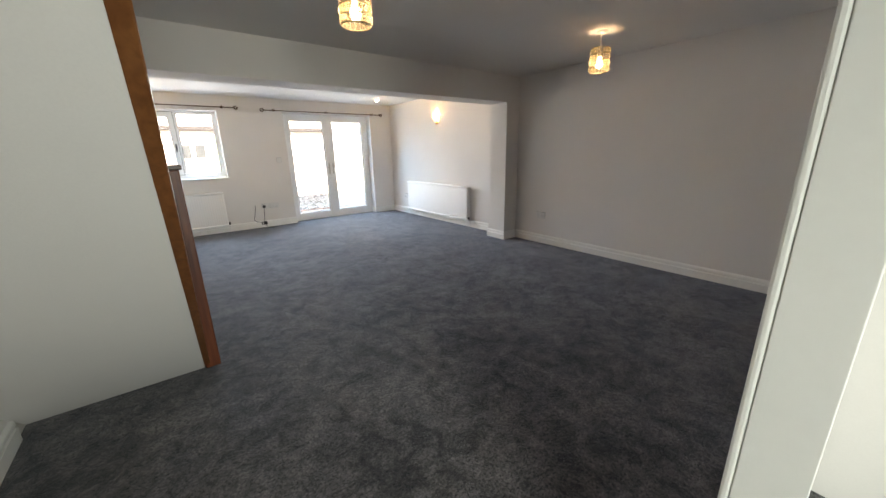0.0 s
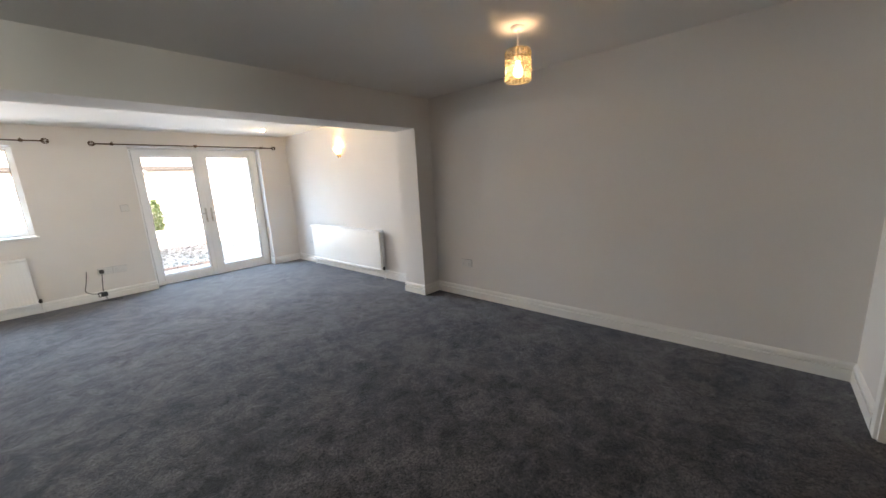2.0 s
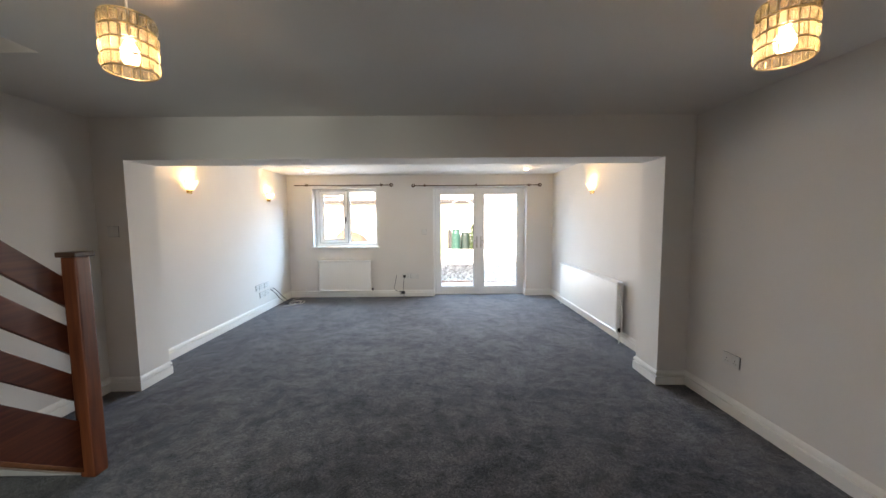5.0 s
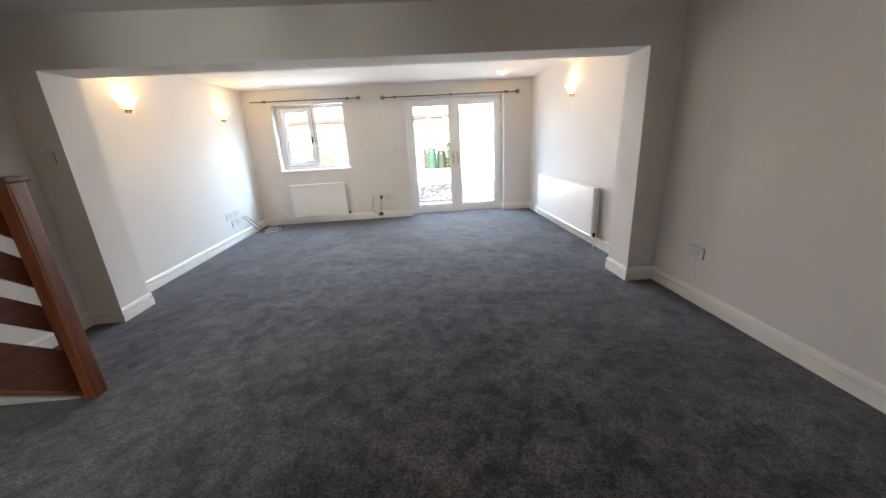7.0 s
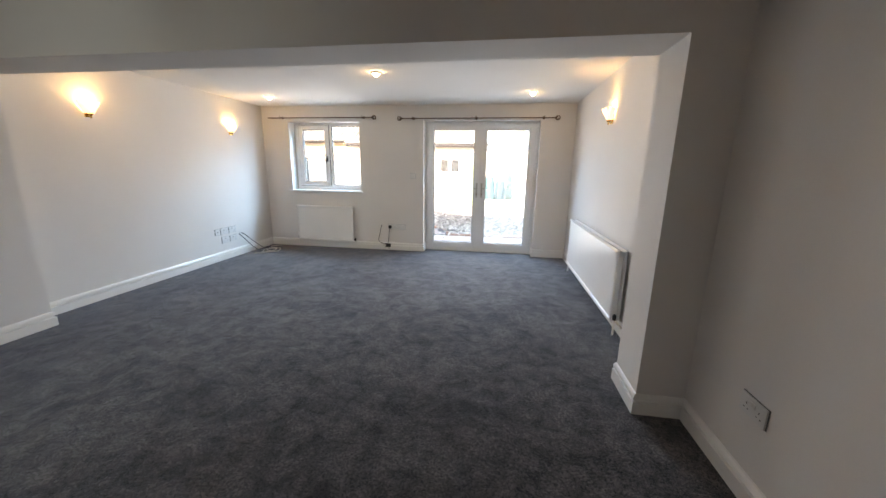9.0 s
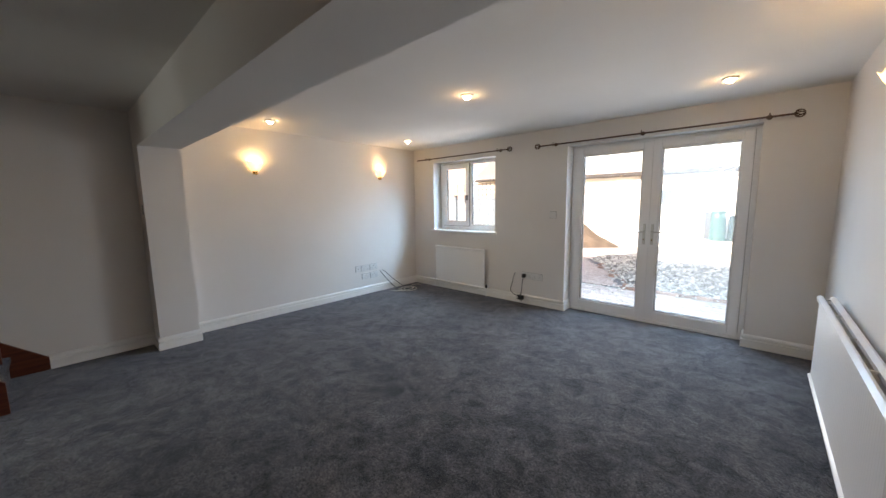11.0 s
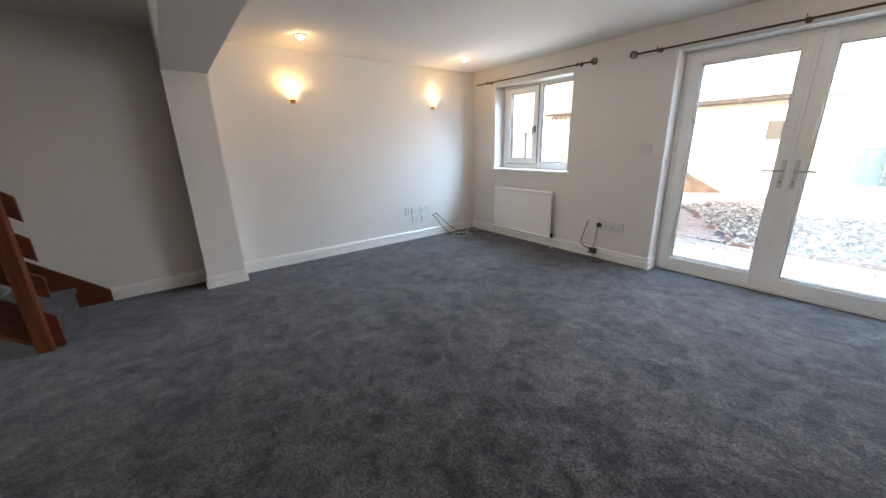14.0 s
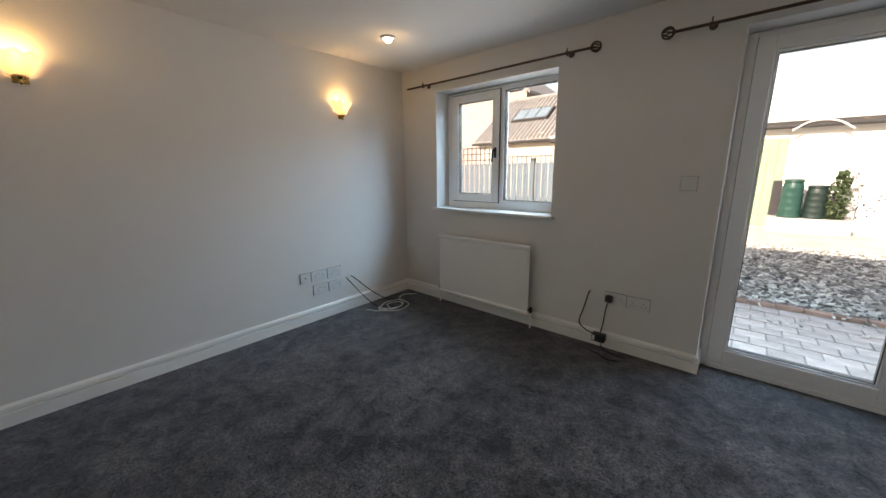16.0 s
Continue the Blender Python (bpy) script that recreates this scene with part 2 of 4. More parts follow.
def spline(points, steps=8):
    """Points of a smooth line through the given ones."""
    p = [Vector(q) for q in points]
    p = [2 * p[0] - p[1]] + p + [2 * p[-1] - p[-2]]
    out = []
    for i in range(1, len(p) - 2):
        for k in range(steps):
            t = k / steps
            out.append(0.5 * (2 * p[i] + (p[i + 1] - p[i - 1]) * t + (2 * p[i - 1] - 5 * p[i] + 4 * p[i + 1] - p[i + 2]) * t * t + (3 * p[i] - p[i - 1] - 3 * p[i + 1] + p[i + 2]) * t ** 3))
    out.append(p[-2])
    return out


def merge(*bms):
    """Joins several bmeshes into one."""
    out = bmesh.new()
    for b in bms:
        me = bpy.data.meshes.new("tmp")
        b.to_mesh(me)
        b.free()
        out.from_mesh(me)
        bpy.data.meshes.remove(me)
    return out


def thing(name, at, label, category, group="", kind=""):
    ob = new(name)
    ob.location = at
    ob.matrix_basis = Matrix.Translation(at)
    return tagged(ob, label, category, group, kind)


def structure(name, bm, material, label="", category="", smooth=False):
    return tagged(part(name, bm, material, None, "", smooth), label, category, "", "structure")


# ---- the plan ----
XW, XE = -0.27, 4.73          # side walls of both rooms
YS, YN = 0.59, 7.82           # south wall of the lounge, garden wall
YP0, YP1 = 4.10, 4.43         # piers and beam between the rooms
PW, PE = -0.012, 4.475        # faces of the west and the east pier
ZC, ZB = 2.305, 1.962          # ceilings, underside of the beam
WELL_X, WELL_Y = 0.575, 3.00  # stairwell edge
JAMB = 1.30                   # end of the south wall at the hall
WIN = (0.195, 1.41, 0.965, 2.06)
FD = (2.462, 4.235, 0.0, 2.075)
T = 0.30

# floor: one carpet through hall and lounge
structure("floor", boxes((XW - 0.2, -1.6, -0.2, XE + 0.2, YN + 0.172, 0.0)), CARPET, "dark grey cut-pile carpet with brushed patches", "carpet")

# garden wall, with the window and the french doors
structure("wall_north", boxes(
    (XW - 0.4, YN, -0.2, WIN[0], YN + T, 2.75), (WIN[0], YN, -0.2, WIN[1], YN + T, WIN[2]), (WIN[0], YN, WIN[3], WIN[1], YN + T, 2.75),
    (WIN[1], YN, -0.2, FD[0], YN + T, 2.75), (FD[0], YN, FD[3], FD[1], YN + T, 2.75), (FD[1], YN, -0.2, XE + 0.4, YN + T, 2.75),
    (FD[0], YN + 0.172, -0.2, FD[1], YN + T, 0.0)), WALL, "off-white painted plaster garden wall", "wall")
structure("wall_west", boxes((XW - T, -1.6, -0.2, XW, YN, 5.0)), WALL, "off-white painted plaster side wall", "wall")
structure("wall_east", boxes((XE, -1.6, -0.2, XE + T, YN, 2.75)), WALL, "off-white painted plaster side wall", "wall")
structure("pier_west", boxes((XW, YP0, 0.0, PW, YP1, ZB)), WALL, "off-white plastered pier under the beam", "pier")
structure("pier_east", boxes((PE, YP0, 0.0, XE, YP1, ZB)), WALL, "off-white plastered pier under the beam", "pier")
structure("beam", boxes((XW, YP0, ZB, XE, YP1, ZC + 0.1)), WALL, "deep plastered beam across the two rooms", "beam")

# south wall with the doorway, and the hall behind it
DO = (3.30, 4.10, 2.02)
structure("wall_south", boxes(
    (JAMB, 0.50, 0.0, DO[0], YS, ZC), (DO[0], 0.49, DO[2], DO[1], YS, ZC), (DO[1], 0.49, 0.0, XE, YS, ZC)), WALL, "off-white painted plaster wall with a doorway", "wall")
structure("wall_hall", boxes((2.35, -1.6, 0, 2.45, 0.49, ZC)), WALL, "off-white painted hall wall", "wall")
structure("wall_front", boxes((XW, -1.7, 0, 0.25, -1.6, 5.0), (1.25, -1.7, 0, XE, -1.6, 5.0), (0.25, -1.7, 2.1, 1.25, -1.6, 5.0)), WALL, "off-white painted front wall", "wall")
# unseen box, added only to block the sun at the front opening
structure("porch", boxes((XW - 0.1, -2.6, -0.2, 2.2, -2.5, 2.6), (XW - 0.1, -2.5, 2.5, 2.2, -1.7, 2.6), (XW - 0.1, -2.5, -0.2, XW, -1.7, 2.5), (2.1, -2.5, -0.2, 2.2, -1.7, 2.5)), WALL, "unseen closed box that keeps the sun out of the front opening", "porch")
structure("wall_behind_door", boxes((2.45, -0.9, 0, XE, -0.8, ZC)), WALL, "plain painted wall", "wall")

# ceilings: the lounge's with the stairwell cut out of it, the extension's
structure("ceiling_lounge", boxes((WELL_X, -1.6, ZC, XE, YP0, ZC + 0.22), (XW, WELL_Y, ZC, WELL_X, YP0, ZC + 0.22)), CEIL, "white painted ceiling with a stairwell opening", "ceiling")
structure("ceiling_extension", boxes((XW, YP1, ZC, XE, YN, ZC + 0.2)), CEIL, "white painted flat ceiling", "ceiling")
structure("ceiling_landing", boxes((XW - 0.1, -1.6, 4.7, WELL_X + 0.2, WELL_Y + 0.2, 4.8)), CEIL, "white painted landing ceiling", "ceiling")
structure("wall_landing", boxes((WELL_X, -1.6, ZC + 0.22, WELL_X + 0.1, WELL_Y + 0.1, 4.7), (XW, WELL_Y, ZC + 0.22, WELL_X, WELL_Y + 0.1, 4.7)), WALL, "off-white stairwell wall", "wall")
structure("roof", boxes((XW - 0.5, YP0, 2.75, XE + 0.5, YN + T + 0.15, 2.9), (XW - 0.5, -1.8, 4.8, XE + 0.5, YP0 + 0.2, 5.3), (WELL_X + 0.2, YP0 - 0.2, 2.75, XE + 0.5, YP0 + 0.2, 4.8)), WALL, "plain flat roof over the rooms", "roof")


# ---- skirting ----
SK_PROFILE = [(0.0, 0.0), (0.018, 0.0), (0.018, 0.074), (0.002, 0.076), (0.002, 0.087), (0.017, 0.091), (0.0145, 0.108), (0.007, 0.120), (0.0, 0.124)]


def sweep(path, profile):
    """Sweeps (depth, height) along a floor line with the room on its left, mitred at the corners."""
    bm = bmesh.new()
    p = [Vector(q) for q in path]
    rows = []
    for i, q in enumerate(p):
        d0 = (q - p[i - 1]).normalized() if i > 0 else None
        d1 = (p[i + 1] - q).normalized() if i < len(p) - 1 else None
        n0 = Vector((-d0.y, d0.x)) if d0 is not None else None
        n1 = Vector((-d1.y, d1.x)) if d1 is not None else None
        if n0 is None:
            m = n1
        elif n1 is None:
            m = n0
        else:
            m = (n0 + n1) / (1 + n0.dot(n1))
        rows.append([bm.verts.new((q.x + m.x * d, q.y + m.y * d, z)) for d, z in profile])
    for a, b in zip(rows, rows[1:]):
        for k in range(len(profile) - 1):
            bm.faces.new((a[k], b[k], b[k + 1], a[k + 1]))
    bm.faces.new(rows[0])
    bm.faces.new(rows[-1][::-1])
    return bm


def skirting(path):
    return structure("baseboard", sweep(path, SK_PROFILE), SKIRT, "white gloss moulded skirting board", "skirting")


skirting([(JAMB, YS), (DO[0] - 0.07, YS)])
skirting([(DO[1] + 0.07, YS), (XE, YS), (XE, YP0), (PE, YP0), (PE, YP1), (XE, YP1), (XE, YN), (FD[1], YN), (FD[1], YN + 0.170)])
skirting([(FD[0], YN + 0.170), (FD[0], YN), (XW, YN), (XW, YP1), (PW, YP1), (PW, YP0), (XW, YP0), (XW, 3.37)])
skirting([(XW, 2.93), (XW, -1.6)])

# hall jamb: lining and moulded edge at the end of the south wall
structure("trim", boxes((JAMB - 0.012, 0.499, 0.0, JAMB, 0.592, ZC), bevel=0.002), SKIRT, "white painted jamb lining", "trim")
structure("trim", boxes((JAMB - 0.012, 0.592, 0.0, JAMB + 0.045, 0.608, ZC), bevel=0.005), SKIRT, "white moulded architrave strip", "trim")

# doorway in the south wall: lining, architrave, oak door
structure("trim", boxes((DO[0], 0.425, 0, DO[0] + 0.022, YS + 0.004, DO[2]), (DO[1] - 0.022, 0.425, 0, DO[1], YS + 0.004, DO[2]), (DO[0] + 0.022, 0.425, DO[2] - 0.022, DO[1] - 0.022, YS + 0.004, DO[2]), bevel=0.002), SKIRT, "white painted door lining", "trim")
structure("trim", boxes((DO[0] - 0.06, YS, 0, DO[0] + 0.008, YS + 0.018, DO[2] + 0.06), (DO[1] - 0.008, YS, 0, DO[1] + 0.06, YS + 0.018, DO[2] + 0.06), (DO[0] + 0.008, YS, DO[2] - 0.008, DO[1] - 0.008, YS + 0.018, DO[2] + 0.06), bevel=0.005), SKIRT, "white moulded door architrave", "trim")
oak_door = tagged(part("door_1", boxes((DO[0] + 0.024, 0.432, 0.008, DO[1] - 0.024, 0.472, DO[2] - 0.025), bevel=0.002), OAK), "closed oak-veneered internal door in white lining", "door", "", "structure")
for hz in (0.25, 1.05, 1.72):
    part("hinge", merge(boxes((DO[1] - 0.0255, 0.473, hz - 0.05, DO[1] - 0.0215, 0.504, hz + 0.05), bevel=0.001), tube([(DO[1] - 0.028, 0.478, hz - 0.05), (DO[1] - 0.028, 0.478, hz + 0.05)], 0.006)), STEEL, oak_door, "steel butt hinge")
part("door_handle", merge(boxes((DO[0] + 0.06, 0.473, 0.92, DO[0] + 0.10, 0.480, 1.08), bevel=0.003), tube(spline([(DO[0] + 0.08, 0.480, 1.02), (DO[0] + 0.08, 0.522, 1.02), (DO[0] + 0.10, 0.532, 1.02), (DO[0] + 0.19, 0.532, 1.02)], 5), 0.008)), STEEL, oak_door, "satin steel lever handle")


# ---- the staircase ----
SLOPE = 0.836
STAIR_W, STAIR_E = XW + 0.002, 0.572


def slope_board(x0, x1, y0, y1, z_at, zb_at, yref=2.6, bevel=0.004, foot=None):
    """A board along the flight: top z_at and bottom zb_at over yref, from y0 (top end) to y1 (foot), cut upright at its ends."""
    bm = bmesh.new()
    zt = lambda y: z_at - SLOPE * (y - yref)  # noqa: E731
    zb = lambda y: zb_at - SLOPE * (y - yref)  # noqa: E731
    side = [(y0, zb(y0)), (y0, zt(y0)), (y1, zt(y1))]
    if foot is not None and zb(y1) < foot:
        if zt(y1) < foot:
            ye = yref + (z_at - foot) / SLOPE
            side[-1] = (ye, foot)
        else:
            side.append((y1, foot))
        side.append((yref + (zb_at - foot) / SLOPE, foot))
    else:
        side.append((y1, zb(y1)))
    a = [bm.verts.new((x0, y, z)) for y, z in side]
    b = [bm.verts.new((x1, y, z)) for y, z in side]
    bm.faces.new(a)
    bm.faces.new(b[::-1])
    n = len(side)
    for i in range(n):
        bm.faces.new((a[i], b[i], b[(i + 1) % n], a[(i + 1) % n]))
    if bevel:
        bmesh.ops.bevel(bm, geom=list(bm.edges), offset=bevel, segments=2, affect="EDGES", profile=0.6)
    return bm


stairs = thing("staircase", (0.15, 3.1, 0.0), "open-sided carpeted staircase with red-brown stained timber rails", "staircase")
part("string", slope_board(0.522, 0.550, 0.40, 3.183, 0.712, 0.414, foot=0.002), WOOD, stairs, "red-brown stained outer string")
# lower edge in a lighter wood colour, for the hall light that catches it
part("string_lip", slope_board(0.519, 0.553, 0.40, 3.085, 0.432, 0.404, foot=0.002), wood_material("string_edge_lit", (0.155, 0.050, 0.016), (0.24, 0.088, 0.030), 0.35, 1), stairs, "lower edge of the string, coloured lighter for the light on it")
part("wall_string", slope_board(XW + 0.001, XW + 0.026, 0.40, 3.37, 0.755, 0.41, foot=0.002), WOOD, stairs, "red-brown stained wall string")
for zt_, zb_ in ((1.538, 1.373), (1.262, 1.102), (0.988, 0.833)):
    part("rail", slope_board(0.504, 0.5285, 0.40, 3.183, zt_, zb_), WOOD, stairs, "wide flat stained rail")
newel = part("newel_post", boxes((0.529, 3.048, 0.0, 0.612, 3.131, 1.262), bevel=0.008), WOOD_V, stairs, "square stained pine newel post")
part("newel_cap", boxes((0.515, 3.034, 1.262, 0.626, 3.145, 1.290), bevel=0.006), WOOD_CAP, newel, "dark stained flat newel cap")
GOING, RISE = 0.227, 0.19
STAIR_CARPET = carpet_material()
STAIR_CARPET.name = "stair_carpet"
for i in range(12):
    y1 = 3.145 - GOING * i
    z1 = RISE * (i + 1)
    part("step", boxes((XW + 0.027, y1 - GOING - 0.002, z1 - 0.045, 0.503 if i > 0 else 0.523, y1 + 0.018, z1), (XW + 0.027, y1 - (0.012 if i > 0 else 0.06), z1 - RISE + (0.0 if i > 0 else 0.001), 0.503 if i > 0 else 0.523, y1, z1 - 0.045), bevel=0.009), STAIR_CARPET, stairs, "grey carpeted stair tread and riser")
# sloping plaster soffit below the flight
part("soffit", slope_board(XW + 0.001, 0.521, 0.40, 3.07, 0.425, 0.392, bevel=0.0, foot=0.001), WALL, stairs, "white plastered sloping underside of the stairs")


# ---- french doors ----
def rect_frame(x0, z0, x1, z1, y0, y1, w, bevel=0.005, w_bottom=None):
    wb = w_bottom or w
    return boxes((x0, y0, z0, x0 + w, y1, z1), (x1 - w, y0, z0, x1, y1, z1), (x0 + w, y0, z1 - w, x1 - w, y1, z1), (x0 + w, y0, z0, x1 - w, y1, z0 + wb), bevel=bevel)


def lever(parent, x, y, z, way, material):
    """A lever on a tall backplate, on the room side; way: the side to which the lever points."""
    h = part("door_handle", boxes((x - 0.014, y - 0.010, z - 0.115, x + 0.014, y, z + 0.115), bevel=0.004), material, parent, "satin steel lever handle on a backplate")
    part("lever", merge(tube(spline([(x, y - 0.008, z + 0.03), (x, y - 0.045, z + 0.03), (x + way * 0.02, y - 0.055, z + 0.03), (x + way * 0.125, y - 0.052, z + 0.028)], 6), 0.0085), lathe([(0.0, 0.0), (0.014, 0.0), (0.014, 0.012), (0.0, 0.012)], 14, (x, y - 0.008, z + 0.03), Matrix.Rotation(radians(90), 4, "X"))), material, h, smooth=False)
    part("keyhole", lathe([(0.0, 0.0), (0.009, 0.0), (0.009, 0.004), (0.0, 0.004)], 12, (x, y - 0.009, z - 0.06), Matrix.Rotation(radians(90), 4, "X")), BRASS, h)
    return h


def misted_material():
    """A failed double-glazed unit, lightly misted between its panes."""
    m = glass_material("misted_glass", (0.93, 0.97, 0.97))
    n, l = m.node_tree.nodes, m.node_tree.links
    mist = n.new("ShaderNodeBsdfTranslucent")
    mist.inputs["Color"].default_value = (0.85, 0.97, 1.0, 1)
    mix = n.new("ShaderNodeMixShader")
    co = n.new("ShaderNodeTexCoord")
    t = n.new("ShaderNodeTexNoise")
    t.inputs["Scale"].default_value, t.inputs["Detail"].default_value = 1.6, 4
    r = n.new("ShaderNodeMapRange")
    r.inputs["To Min"].default_value, r.inputs["To Max"].default_value = 0.02, 0.065
    l.new(co.outputs["Object"], t.inputs["Vector"])
    l.new(t.outputs["Fac"], r.inputs["Value"])
    l.new(r.outputs[0], mix.inputs[0])
    last = n["Material Output"].inputs["Surface"].links[0].from_socket
    l.new(last, mix.inputs[1])
    l.new(mist.outputs[0], mix.inputs[2])
    l.new(mix.outputs[0], n["Material Output"].inputs["Surface"])
    return m


MISTED = misted_material()
french = tagged(thing("door_2", (3.35, 8.03, 0.0), "closed white double-glazed french doors to the garden", "door"), kind="structure")
FF = 7.995                    # room side of the door frame
FT, FB = FD[3] - 0.030, 0.054  # head and foot of the leaves
part("outer_frame", boxes((FD[0] + 0.002, FF, 0.001, FD[0] + 0.046, FF + 0.07, FD[3] - 0.002), (FD[1] - 0.046, FF, 0.001, FD[1] - 0.002, FF + 0.07, FD[3] - 0.002), (FD[0] + 0.046, FF, FD[3] - 0.029, FD[1] - 0.046, FF + 0.07, FD[3] - 0.002), (FD[0] + 0.046, FF, 0.001, FD[1] - 0.046, FF + 0.07, 0.053), bevel=0.005), UPVC, french, "white upvc door frame")
part("threshold", boxes((FD[0] + 0.047, FF - 0.022, 0.001, FD[1] - 0.047, FF - 0.001, 0.030), bevel=0.006), UPVC, french, "white upvc threshold strip")
XM = (FD[0] + FD[1]) / 2
for (a, b, way) in ((FD[0] + 0.048, XM - 0.004, -1), (XM + 0.004, FD[1] - 0.048, 1)):
    leaf = part("door_leaf", rect_frame(a, FB, b, FT, FF - 0.011, FF + 0.059, 0.082, 0.006), UPVC, french, "white upvc glazed door leaf")
    # grey strip in place of the shade between leaf and frame
    part("gap_strip", rect_frame(a - 0.0035, FB - 0.0035, b + 0.0035, FT + 0.0035, FF + 0.006, FF + 0.05, 0.0034, 0.0), GAP, leaf, "grey strip standing in for the shadow gap round the leaf")
    part("glazing_bead", rect_frame(a + 0.0825, FB + 0.0825, b - 0.0825, FT - 0.0825, FF - 0.001, FF + 0.05, 0.014, 0.004), UPVC, leaf)
    part("gasket", rect_frame(a + 0.0967, FB + 0.0967, b - 0.0967, FT - 0.0967, FF + 0.008, FF + 0.04, 0.0045, 0.0), SHADOWGAP, leaf, "black glazing gasket")
    g = part("pane", boxes((a + 0.097, FF + 0.015, FB + 0.097, b - 0.097, FF + 0.019, FT - 0.097)), GLASS if way < 0 else MISTED, leaf, "clear double glazing" if way < 0 else "misted double glazing")
    g.visible_shadow = False
    lever(leaf, (b - 0.036) if way < 0 else (a + 0.036), FF - 0.011, 1.02, way, STEEL)
part("meeting_strip", boxes((XM - 0.022, FF - 0.019, 0.06, XM + 0.006, FF - 0.011, FD[3] - 0.036), bevel=0.003), UPVC, french)

# ---- window ----
win = tagged(thing("window_1", (0.81, 8.03, WIN[2]), "white upvc window with one opening casement", "window"), kind="structure")
XV = 0.8235
WB, WT = WIN[2] + 0.088, WIN[3] - 0.045   # glazed opening, foot and head
part("window_frame", boxes((WIN[0] + 0.002, 8.0, WIN[2] + 0.002, WIN[0] + 0.086, 8.07, WIN[3] - 0.002), (WIN[1] - 0.058, 8.0, WIN[2] + 0.002, WIN[1] - 0.002, 8.07, WIN[3] - 0.002), (WIN[0] + 0.086, 8.0, WT, WIN[1] - 0.058, 8.07, WIN[3] - 0.002), (WIN[0] + 0.086, 8.0, WIN[2] + 0.002, WIN[1] - 0.058, 8.07, WB), bevel=0.005), UPVC, win, "white upvc window frame")
part("mullion", boxes((XV - 0.028, 8.001, WB + 0.001, XV + 0.028, 8.069, WT - 0.001), bevel=0.005), UPVC, win)
SA, SB, SC, SD = WIN[0] + 0.076, XV - 0.016, WIN[2] + 0.067, WIN[3] - 0.032   # casement edges
sash = part("casement", rect_frame(SA, SC, SB, SD, 7.980, 8.04, 0.060, 0.006), UPVC, win, "opening casement sash")
part("gap_strip", rect_frame(SA - 0.006, SC - 0.006, SB + 0.006, SD + 0.006, 7.991, 7.9995, 0.0058, 0.0), SHADOWGAP, sash, "dark weather seal")
part("glazing_bead", rect_frame(SA + 0.0605, SC + 0.0605, SB - 0.0605, SD - 0.0605, 7.986, 8.03, 0.012, 0.004), UPVC, sash)
part("gasket", rect_frame(SA + 0.0727, SC + 0.0727, SB - 0.0727, SD - 0.0727, 7.995, 8.03, 0.006, 0.0), SHADOWGAP, sash, "black glazing gasket")
g = part("pane", boxes((SA + 0.073, 8.006, SC + 0.073, SB - 0.073, 8.010, SD - 0.073)), GLASS, sash)
g.visible_shadow = False
part("gasket", rect_frame(XV + 0.0285, WB + 0.0005, WIN[1] - 0.0585, WT - 0.0005, 8.010, 8.05, 0.006, 0.0), SHADOWGAP, win, "black glazing gasket")
g = part("pane", boxes((XV + 0.029, 8.025, WB + 0.001, WIN[1] - 0.059, 8.029, WT - 0.001)), GLASS, win)
g.visible_shadow = False
part("window_handle", merge(boxes((XV - 0.060, 7.965, 1.44, XV - 0.036, 7.980, 1.53), bevel=0.004), tube(spline([(XV - 0.048, 7.965, 1.50), (XV - 0.048, 7.94, 1.505), (XV - 0.05, 7.932, 1.47), (XV - 0.055, 7.933, 1.40)], 5), 0.008)), BLACK, sash, "dark casement handle")
part("window_sill", boxes((WIN[0] - 0.045, YN - 0.032, WIN[2] - 0.024, WIN[1] + 0.03, 7.999, WIN[2] + 0.001), bevel=0.006), SKIRT, win, "white gloss window board")


# ---- curtain poles ----
def cage_finial(at, way):
    """A ball of bent bars with a collar."""
    x, y, z = at
    bms = []
    r = 0.032
    for k in range(8):
        a = math.pi * 2 * k / 8
        pts = []
        for j in range(9):
            t = math.pi * j / 8
            tw = a + 0.9 * (j / 8)
            pts.append((x + way * (0.036 - r * math.cos(t)), y + r * math.sin(t) * math.cos(tw), z + r * math.sin(t) * math.sin(tw)))
        bms.append(tube(pts, 0.0042, 5))
    bms.append(lathe([(0, 0), (0.012, 0.0), (0.015, 0.008), (0.010, 0.016), (0.0, 0.016)], 12, (x, y, z), Matrix.Rotation(radians(90 * way), 4, "Y")))
    return merge(*bms)


def curtain_pole(x0, x1, z, finials, brackets, y=7.735):
    pole = thing("curtain_pole", ((x0 + x1) / 2, y, z), "thin antique-bronze curtain pole with cage finials", "curtain pole", "curtain poles")
    part("rod", tube([(x0, y, z), (x1, y, z)], 0.0085, 12), BRONZE, pole, smooth=False)
    for fx, way in finials:
        part("finial", cage_finial((fx, y, z), way), BRONZE, pole, "open cage ball finial")
    for bx in brackets:
        part("bracket", merge(lathe([(0, 0), (0.022, 0.0), (0.022, 0.005), (0.0, 0.009)], 16, (bx, YN, z + 0.01), Matrix.Rotation(radians(90), 4, "X")),
                              tube(spline([(bx, YN - 0.005, z + 0.012), (bx, YN - 0.05, z + 0.012), (bx, y, z - 0.014)], 5), 0.0055),
                              tube([(bx, y + 0.015 * math.cos(t), z + 0.015 * math.sin(t)) for t in [2 * math.pi * k / 12 for k in range(12)]], 0.004, 5, True),
                              tube([(bx, y, z + 0.014), (bx, y, z + 0.034)], 0.004, 6)), BRONZE, pole)
    return pole


curtain_pole(-0.10, 1.66, 2.112, [(1.66, 1)], [0.11, 1.50])
